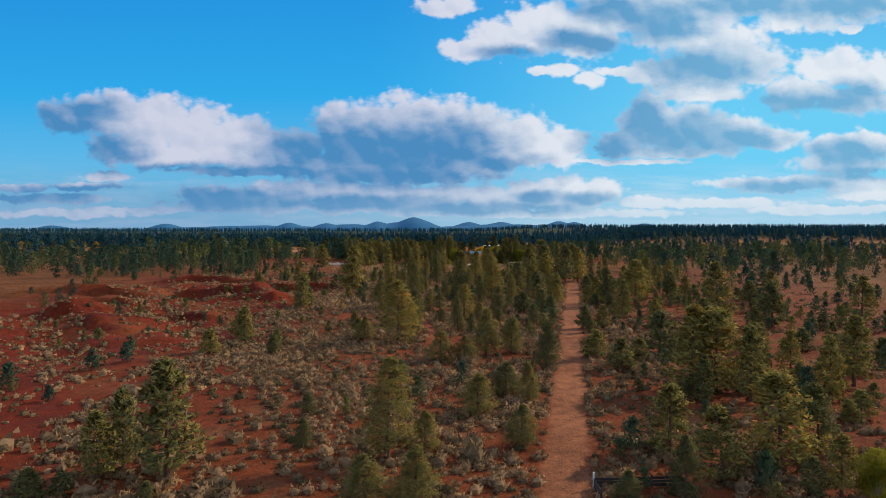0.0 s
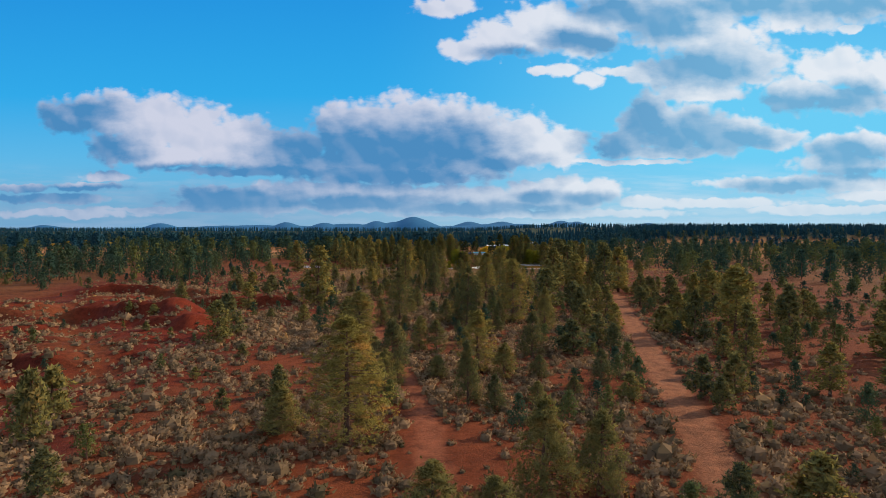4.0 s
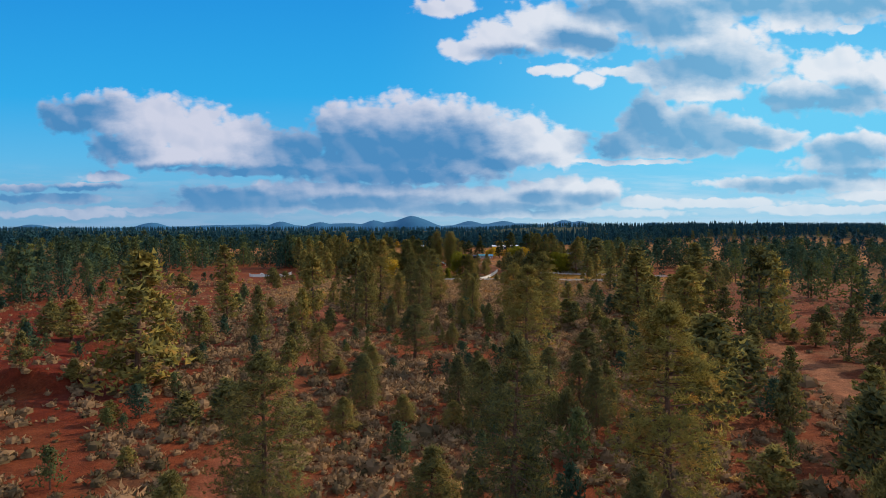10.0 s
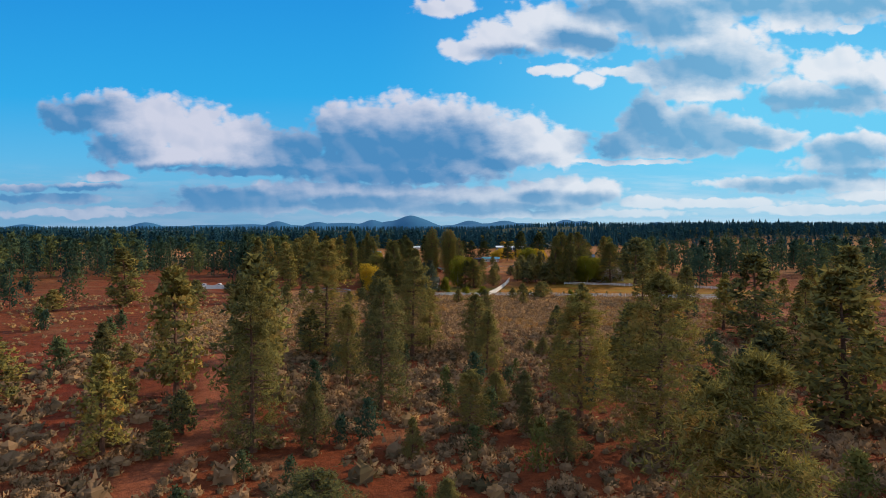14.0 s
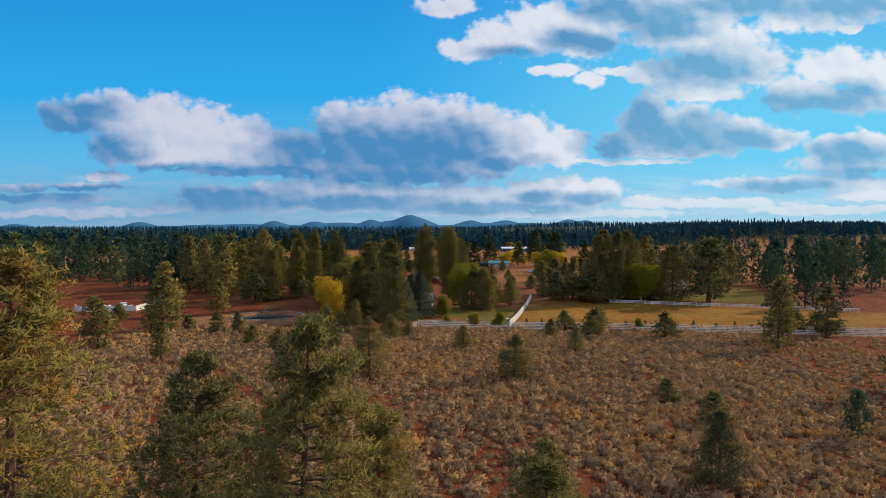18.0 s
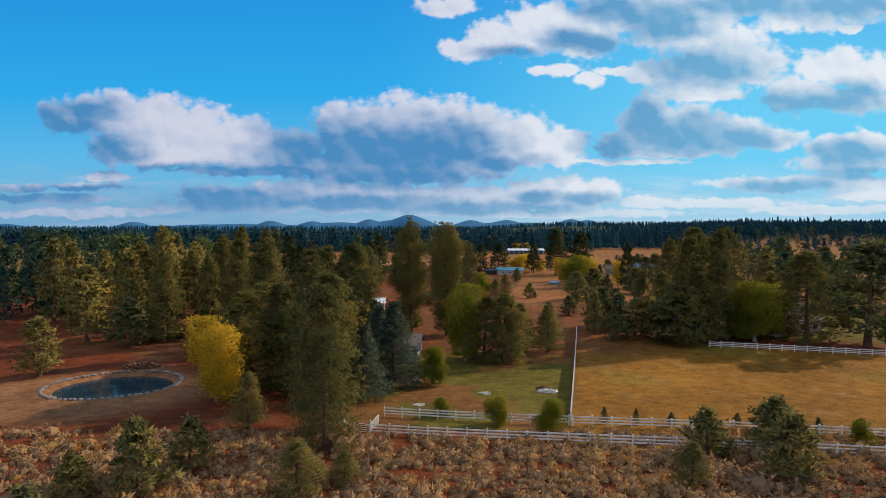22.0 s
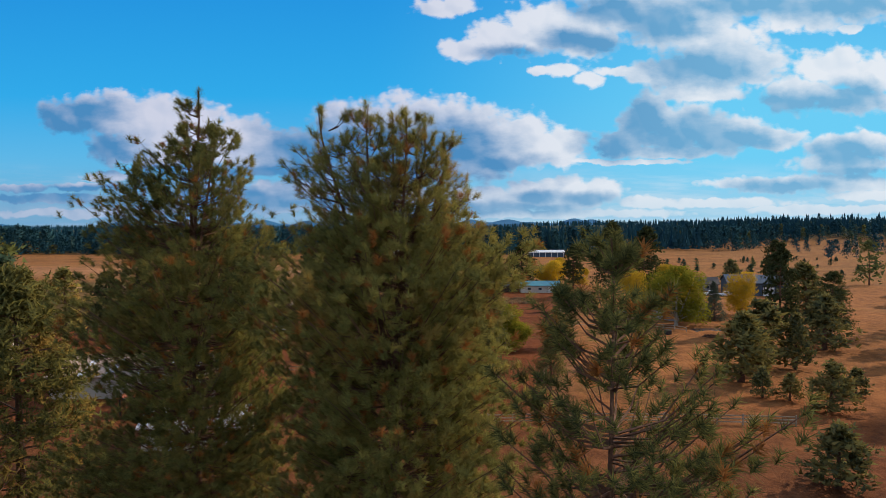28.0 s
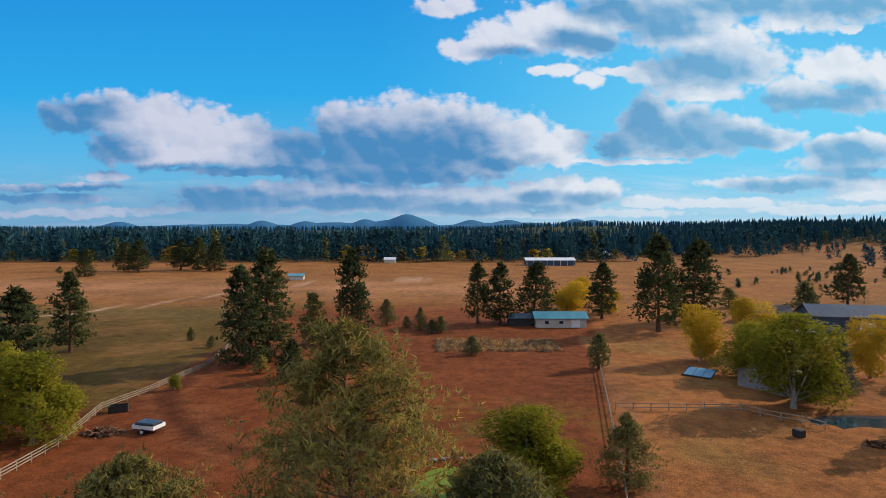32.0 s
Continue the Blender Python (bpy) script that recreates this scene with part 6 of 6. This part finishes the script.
# ---------------------------------------------------------------- buildings
def window(ob, x, y, z, w, h, turn=0.0):
    m = pose(x, y, z, 0, 0, turn)
    f = bmesh.new()
    for a in ((-w / 2 - 0.08, -w / 2, 0, h), (w / 2, w / 2 + 0.08, 0, h), (-w / 2 - 0.08, w / 2 + 0.08, -0.08, 0), (-w / 2 - 0.08, w / 2 + 0.08, h, h + 0.08)):
        box(f, a[0], a[1], -0.06, 0.04, a[2], a[3], m)
    frame_ob = part("window", f, VINYL, ob)
    part("pane", one_box(-w / 2, w / 2, -0.03, 0.0, 0, h, m), GLASS, frame_ob)


def gable_house(name, x, y, turn, length, depth, eave, ridge, roof, wall, label, category, windows=(), over=0.5, chimney=False, doors=(), ribs=0):
    """A building with a pitched roof; its ridge runs along x. windows, doors: side (0 front, 1 back), place, sill, width, height."""
    z = min(gz(x, y), gz(x + length / 3, y), gz(x - length / 3, y))
    ob = thing(name, pose(x, y, z, 0, 0, turn), label, category)
    prof = [(-depth / 2, -0.6), (depth / 2, -0.6), (depth / 2, eave), (0, ridge - 0.12), (-depth / 2, eave)]
    bm = prism(bmesh.new(), prof, -length / 2, length / 2)
    bmesh.ops.rotate(bm, verts=bm.verts, cent=(0, 0, 0), matrix=Matrix.Rotation(math.pi / 2, 3, "Z"))
    part("wall", bm, wall, ob)
    slope = (ridge - eave) / (depth / 2)
    for side in (-1, 1):
        e = depth / 2 + over
        p = [(0, ridge - 0.02), (side * e, ridge - 0.02 - slope * e), (side * e, ridge + 0.14 - slope * e), (0, ridge + 0.14)]
        rb = prism(bmesh.new(), p, -length / 2 - over, length / 2 + over)
        bmesh.ops.rotate(rb, verts=rb.verts, cent=(0, 0, 0), matrix=Matrix.Rotation(math.pi / 2, 3, "Z"))
        sheet = part("roof", rb, roof, ob)
        for k in range(ribs):
            xx = -length / 2 + (k + 0.5) * length / ribs
            rib = prism(bmesh.new(), [(0, ridge + 0.14), (side * e, ridge + 0.14 - slope * e), (side * e, ridge + 0.20 - slope * e), (0, ridge + 0.20)], xx - 0.04, xx + 0.04)
            bmesh.ops.rotate(rib, verts=rib.verts, cent=(0, 0, 0), matrix=Matrix.Rotation(math.pi / 2, 3, "Z"))
            part("rib", rib, roof, sheet)
    for side, at, sill, w, h in windows:
        window(ob, at, (-1 if side == 0 else 1) * (depth / 2 + 0.02), sill, w, h, 0 if side == 0 else 180)
    for side, at, w, h in doors:
        yy = (-1 if side == 0 else 1) * (depth / 2 + 0.03)
        part("door", one_box(at - w / 2, at + w / 2, yy - 0.04, yy + 0.02, 0.05, h), VINYL, ob)
    if chimney:
        part("chimney", box(one_box(length * 0.18, length * 0.18 + 0.9, 0.3, 1.1, eave, ridge + 1.1), length * 0.18 - 0.1, length * 0.18 + 1.0, 0.2, 1.2, ridge + 1.1, ridge + 1.25), STONE, ob)
    return ob


# the house in the grove, low and wide
gable_house("house", -7.5, 606.0, -3, 18.0, 10.5, 2.5, 4.5, SHINGLE, SIDING_GREY, "low house with grey shingle roof among spruces", "house",
            [(0, 4.2, 0.7, 2.2, 1.5), (0, -1.5, 0.9, 1.6, 1.2), (0, -6, 0.9, 1.4, 1.2)], 0.7, True, [(0, 1.4, 1.0, 2.1)])
gable_house("house", 90, 631, 20, 15, 10, 3.0, 6.8, SHINGLE, SIDING, "pale house with brown shingle roof behind the paddock", "house",
            [(0, -4, 0.9, 1.6, 1.3), (0, 1, 0.9, 1.6, 1.3), (0, 5, 0.9, 1.4, 1.3)], 0.6, True)
gable_house("shed", -16.2, 666, 4, 9.5, 6, 2.5, 3.6, METAL_WHITE, SIDING, "small outbuilding with a white metal roof in the grove", "shed", [(0, 1.5, 1.0, 1.2, 0.9)], 0.4, False, [(0, -2, 1.0, 2.0)], 16)
barn = gable_house("barn", -32.0, 688.5, 4, 21, 12, 3.2, 4.7, METAL_TAN, SIDING, "low barn with tan metal roof and pale skylight strips", "barn", [], 0.5, False, [(0, 4, 3.0, 2.8)], 26)
for k in (-7, -3.5, 0.5, 4, 7.5):
    part("skylight", prism(bmesh.new(), [(k, 4.72), (k + 0.9, 4.72), (k + 0.9, 4.80), (k, 4.80)], -5.4, -0.6), METAL_WHITE, barn).rotation_euler = (radians(14), 0, 0)
gable_house("house", -72, 703, 10, 16, 10, 2.8, 5.4, SHINGLE, SIDING, "house with a pale gable half hidden by pines", "house", [(0, -3, 0.9, 1.6, 1.2), (0, 3, 0.9, 1.6, 1.2)], 0.6)
gable_house("stable", 44.5, 829, 0, 14, 6.5, 2.7, 4.0, METAL_BLUE, SIDING, "long stable with a faded blue metal roof and pale walls", "stable", [(0, -4, 1.0, 1.2, 0.9), (0, 0, 1.0, 1.2, 0.9)], 0.6, False, [(0, 4, 2.4, 2.2)], 24)
gable_house("shed", 33.5, 831, 0, 6.5, 5, 2.2, 3.2, METAL_DARK, WOOD_DARK, "dark lean shed beside the stable", "shed", [], 0.3)
long_shed = gable_house("hay_shed", 95, 1136, 0, 38, 14, 4.3, 6.0, METAL_WHITE, METAL_DARK, "long open hay shed with a pale blue-white roof", "shed", [], 0.6, False, [], 40)
for k in range(8):
    part("post", one_box(-18.5 + k * 5.2, -18.2 + k * 5.2, -7.3, -7.0, 0, 4.2), VINYL, long_shed)
gable_house("barn", 121, 822, -14, 20, 13, 4.6, 7.0, METAL_DARK, METAL_DARK, "dark slate-blue metal barn with a low roof", "barn", [(0, -5, 1.2, 1.4, 1.0)], 0.5, False, [(0, 3, 3.6, 3.2)], 30)
gable_house("house", 108, 838, -14, 12, 8, 2.8, 5.0, SHINGLE, SIDING_GREY, "grey farmhouse beside the slate-blue barn", "house", [(0, -3, 0.9, 1.4, 1.2), (0, 2, 0.9, 1.4, 1.2)], 0.5)
gable_house("shed", -70, 996, 4, 8, 5, 2.2, 3.2, METAL_BLUE, SIDING, "small pale shed out in the hay field", "shed")
gable_house("shed", -33, 1168, 0, 9, 6, 3.0, 4.6, METAL_WHITE, SIDING, "small white shed at the forest edge", "shed")
gable_house("shed", 168, 1240, 0, 14, 9, 4.0, 7.0, METAL_WHITE, SIDING, "white farm building before the forest", "shed", [(0, 0, 1.0, 1.4, 1.2)])
gable_house("house", 71, 762, 30, 13, 9, 2.7, 5.0, SHINGLE, SIDING_GREY, "farmhouse with a grey roof behind broadleaf trees", "house", [(0, -3, 0.9, 1.4, 1.2), (0, 2, 0.9, 1.4, 1.2)], 0.6)


BARN_RED = plain("faded red boards", (0.26, 0.045, 0.025), (0.42, 0.085, 0.045), 1.2, 0.85)
METAL_GREY = plain("blue-grey metal roof", (0.16, 0.20, 0.24), (0.30, 0.34, 0.38), 0.6, 0.45)
gable_house("shed", 1.4, 690.2, 68, 4.8, 5.0, 1.7, 2.9, METAL_GREY, BARN_RED, "small red timber shed with a blue-grey metal roof by the corral", "shed",
            [(1, -1.5, 0.9, 0.9, 0.7)], 0.4, False, [(0, 1.2, 1.0, 1.9)], 12)


def solar_frame(x, y, turn):
    ob = thing("ground_panel", pose(x, y, gz(x, y), 0, 0, turn), "tilted blue panel on a dark timber frame", "panel")
    tilt = pose(0, 0, 0.7, 14, 0, 0)
    part("frame", one_box(-2.6, 2.6, -1.9, 1.9, -0.12, -0.04, tilt), WOOD_DARK, ob)
    for k in range(3):
        part("panel", one_box(-2.4 + 1.65 * k, -0.85 + 1.65 * k, -1.7, 1.7, -0.035, 0.02, tilt), TARP, ob)
    for px in (-2.2, 2.2):
        part("leg", one_box(px - 0.06, px + 0.06, 1.2, 1.32, -0.2, 1.4), WOOD_DARK, ob)
        part("leg", one_box(px - 0.06, px + 0.06, -1.4, -1.28, -0.2, 0.3), WOOD_DARK, ob)


solar_frame(59.3, 769.5, -40)


# ---------------------------------------------------------------- vehicles and small things
def wheel(parent, x, y, r=0.38, w=0.24):
    bm = bmesh.new()
    bmesh.ops.create_cone(bm, cap_ends=True, segments=18, radius1=r, radius2=r, depth=w, matrix=pose(x, y, r, 0, 90, 0))
    t = part("wheel", bm, RUBBER, parent)
    rim = bmesh.new()
    bmesh.ops.create_cone(rim, cap_ends=True, segments=14, radius1=r * 0.58, radius2=r * 0.58, depth=w + 0.03, matrix=pose(x, y, r, 0, 90, 0))
    part("rim", rim, METAL_WHITE, t)


def pickup(x, y, turn, paint, label):
    ob = thing("pickup_truck", pose(x, y, gz(x, y), 0, 0, turn), label, "truck")
    part("body", prism(bmesh.new(), [(-0.95, 0.45), (0.95, 0.45), (0.98, 0.75), (0.92, 1.08), (-0.92, 1.08), (-0.98, 0.75)], -2.7, 2.7), paint, ob)
    cab = bmesh.new()
    bmesh.ops.create_cube(cab, size=1.0, matrix=Matrix.Translation((0, 0.35, 1.42)) @ Matrix.Diagonal((1.75, 2.0, 0.72, 1)))
    for v in cab.verts:
        if v.co.z > 1.5:
            v.co.x *= 0.84
            v.co.y = 0.35 + (v.co.y - 0.35) * 0.72
    part("cab", cab, paint, ob)
    part("windscreen", one_box(-0.7, 0.7, 1.16, 1.22, 1.15, 1.62), GLASS, ob)
    part("rear_window", one_box(-0.66, 0.66, -0.56, -0.48, 1.2, 1.62), GLASS, ob)
    for sx in (-1, 1):
        part("side_window", one_box(sx * 0.80 - 0.04, sx * 0.80 + 0.04, -0.2, 0.9, 1.18, 1.6), GLASS, ob)
        part("headlight", one_box(sx * 0.7 - 0.14, sx * 0.7 + 0.14, 2.69, 2.73, 0.75, 0.93), METAL_WHITE, ob)
        for wy in (-1.75, 1.75):
            wheel(ob, sx * 0.86, wy)
    part("load_bed", one_box(-0.78, 0.78, -2.6, -0.75, 1.085, 1.10), RUBBER, ob)
    part("bumper", one_box(-0.9, 0.9, -2.86, -2.7, 0.5, 0.72), METAL_WHITE, ob)
    return ob


def utility_trailer(x, y, turn):
    ob = thing("utility_trailer", pose(x, y, gz(x, y), 0, 0, turn), "white-sided utility trailer with dark load parked on red earth", "trailer")
    part("bed", one_box(-1.15, 1.15, -1.7, 1.7, 0.55, 0.66), WOOD_DARK, ob)
    for a in ((-1.15, -1.08, -1.7, 1.7), (1.08, 1.15, -1.7, 1.7), (-1.08, 1.08, -1.7, -1.63), (-1.08, 1.08, 1.63, 1.7)):
        part("side_board", one_box(*a, 0.66, 1.15), CAR_WHITE, ob)
    part("load", one_box(-1.0, 1.0, -1.5, 1.5, 0.66, 1.45, bevel=0.15), CAR_DARK, ob)
    part("drawbar", one_box(-0.06, 0.06, 1.7, 3.0, 0.5, 0.6), WOOD_DARK, ob)
    wheel(ob, -1.25, 0)
    wheel(ob, 1.25, 0)


utility_trailer(-27.8, 737.5, 75)


def feed_bin(x, y, turn):
    ob = thing("feed_trough", pose(x, y, gz(x, y), 0, 0, turn), "dark timber feed trough against the rail fence", "trough")
    for a in ((-1.3, 1.3, -0.7, -0.62), (-1.3, 1.3, 0.62, 0.7), (-1.3, -1.22, -0.62, 0.62), (1.22, 1.3, -0.62, 0.62)):
        part("side", one_box(*a, 0.0, 1.0), WOOD_DARK, ob)
    part("floor", one_box(-1.22, 1.22, -0.62, 0.62, 0.2, 0.28), WOOD_DARK, ob)


feed_bin(-36.6, 746.5, 20)
pickup(-104, 604.5, 80, CAR_WHITE, "white pickup truck parked behind the white fence")
pickup(-111, 603.5, 95, CAR_WHITE, "white pickup truck parked beside another truck")
pickup(104, 818, 60, CAR_WHITE, "white pickup truck parked near the slate-blue barn")
pickup(108, 815, 75, CAR_WHITE, "white pickup truck parked outside the barn")


def dark_pen():
    ob = thing("corral", pose(0, 0, 0), "dark timber corral panels with a pale corner post", "corral")
    spots = [(17.9, 68.0), (17.9, 71.6), (21.4, 71.7), (24.9, 71.9), (28.4, 72.0), (28.6, 68.2)]
    for i, ((ax, ay), (bx, by)) in enumerate(zip(spots, spots[1:])):
        za = gz(ax, ay)
        d = Vector((bx - ax, by - ay, 0))
        m = Matrix.Translation((ax, ay, za)) @ d.to_track_quat("Y", "Z").to_matrix().to_4x4()
        for h in (0.12, 0.52, 0.92):
            part("board", one_box(-0.03, 0.03, 0.05, d.length - 0.05, h, h + 0.34, m), WOOD_DARK, ob)
    for i, (x, y) in enumerate(spots):
        part("post", one_box(x - 0.09, x + 0.09, y - 0.09, y + 0.09, gz(x, y) - 0.3, gz(x, y) + (1.9 if i == 1 else 1.45)), VINYL if i == 1 else WOOD_DARK, ob)


dark_pen()


def hay_pile(x, y, size, matter, label, name):
    g = np.random.default_rng(int(abs(x * 7 + y)))
    n = 160
    a, q = g.uniform(0, 6.283, n), np.sqrt(g.uniform(0, 1, n))
    c = np.stack([size * q * np.cos(a), 0.6 * size * q * np.sin(a), 0.3 * size * (1 - q ** 2) * g.uniform(0.5, 1, n)], 1)
    t = tufts(c, 0.28 * size, 3, 0.1, 1.0, g)
    t[..., 2] = np.maximum(t[..., 2] * 0.55, 0.0)
    ob = new(name, tri_mesh(name, t, matter))
    ob.matrix_basis = pose(x, y, gz(x, y) + 0.02)
    tagged(ob, label, "heap")


CHALK = plain("pale plastic sheet", (0.55, 0.53, 0.48), (0.78, 0.76, 0.70), 1.0, 0.7)
DIRT_HEAP = plain("dark soil heap", (0.10, 0.05, 0.03), (0.22, 0.11, 0.06), 1.0, 0.95, bump=0.1)
hay_pile(23.2, 578.5, 1.5, CHALK, "crumpled pale plastic sheeting lying on the yard", "plastic_sheet")
hay_pile(22.8, 580.6, 1.2, DIRT_HEAP, "dark brown heap of manure on the yard", "manure_heap")
hay_pile(13.0, 577.3, 0.9, CHALK, "scattered pale scrap on the grass", "scrap_heap")
hay_pile(2.8, 570.0, 0.8, CHALK, "small pile of white stones on the grass", "stone_pile")
hay_pile(-51, 596, 3.4, DIRT_HEAP, "low heap of dug earth beside the pond", "earth_heap")
hay_pile(-33.5, 737, 2.6, DIRT_HEAP, "dark patch of brush and earth beside the trailer", "debris_heap")
hay_pile(66, 732, 1.8, DIRT_HEAP, "brown brush heap on the tawny field", "debris_heap")


def stump(x, y, r, h, label):
    ob = thing("hay_bale", pose(x, y, gz(x, y), 0, 0, 20), label, "bale")
    part("bale", one_box(-r, r, -r, r, 0, h, bevel=0.1), WOOD_DARK, ob)


stump(58.0, 735.5, 0.6, 1.0, "dark square bale standing on the tawny field")

# young conifers along the paddock fence
for k in range(15):
    x = 27.0 + 4.3 * k + random.uniform(-0.7, 0.7)
    plant("J", x, 560.4 - 0.178 * (x - 23) + 0.7, random.uniform(1.6, 2.3), random.uniform(0.9, 1.2))

# the low pipe rail round the green pond, and what lies by the barn
PIPE_POST = bm_mesh("post", one_box(-0.04, 0.04, -0.04, 0.04, -0.3, 0.95, bevel=0.015), WOOD)
PIPE = bm_mesh("rail", one_box(-0.03, 0.03, 0, 1, -0.03, 0.03), WOOD)
for first, last, label in ((2.2, 3.9, "curved pale timber rail beside the green pond"), (-0.7, 0.7, "short curved pale timber rail on the red earth")):
    arc = [(9 + 14.3 * math.cos(a), 723 + 9.0 * math.sin(a)) for a in np.linspace(first, last, 9)]
    rail_fence("pipe_rail", arc, 3.0, (0.9,), PIPE_POST, PIPE, label)


def lumber_stack(x, y, turn):
    ob = thing("lumber_stack", pose(x, y, gz(x, y), 0, 0, turn), "low stack of pale weathered boards on bare earth", "lumber")
    for level in range(5):
        for k in range(4):
            part("board", one_box(-1.5 + random.uniform(-0.2, 0.2), 1.5 + random.uniform(-0.2, 0.2), -0.6 + 0.3 * k, -0.34 + 0.3 * k, 0.17 * level, 0.17 * level + 0.12), WOOD, ob)
        if level:
            part("spacer", one_box(-1.0, -0.9, -0.6, 0.56, 0.17 * level - 0.05, 0.17 * level), WOOD, ob)


lumber_stack(-23.4, 711.5, 15)

RUST_RED = plain("orange painted metal", (0.42, 0.10, 0.03), (0.62, 0.17, 0.05), 0.8, 0.5)


def stock_shelter(x, y, turn):
    ob = thing("stock_shelter", pose(x, y, gz(x, y), 0, 0, turn), "low open shelter with an orange metal roof", "shelter")
    part("roof", prism(bmesh.new(), [(-3.6, 2.1), (3.6, 2.5), (3.6, 2.6), (-3.6, 2.2)], -1.8, 1.8), RUST_RED, ob)
    for px in (-3.3, 0, 3.3):
        for py in (-1.6, 1.6):
            part("post", one_box(px - 0.08, px + 0.08, py - 0.08, py + 0.08, -0.2, 2.28 + px * 0.05), WOOD_DARK, ob)
    part("back_wall", one_box(-3.3, 3.3, 1.62, 1.7, 0.1, 2.0), WOOD_DARK, ob)


stock_shelter(-26.0, 676.5, 6)
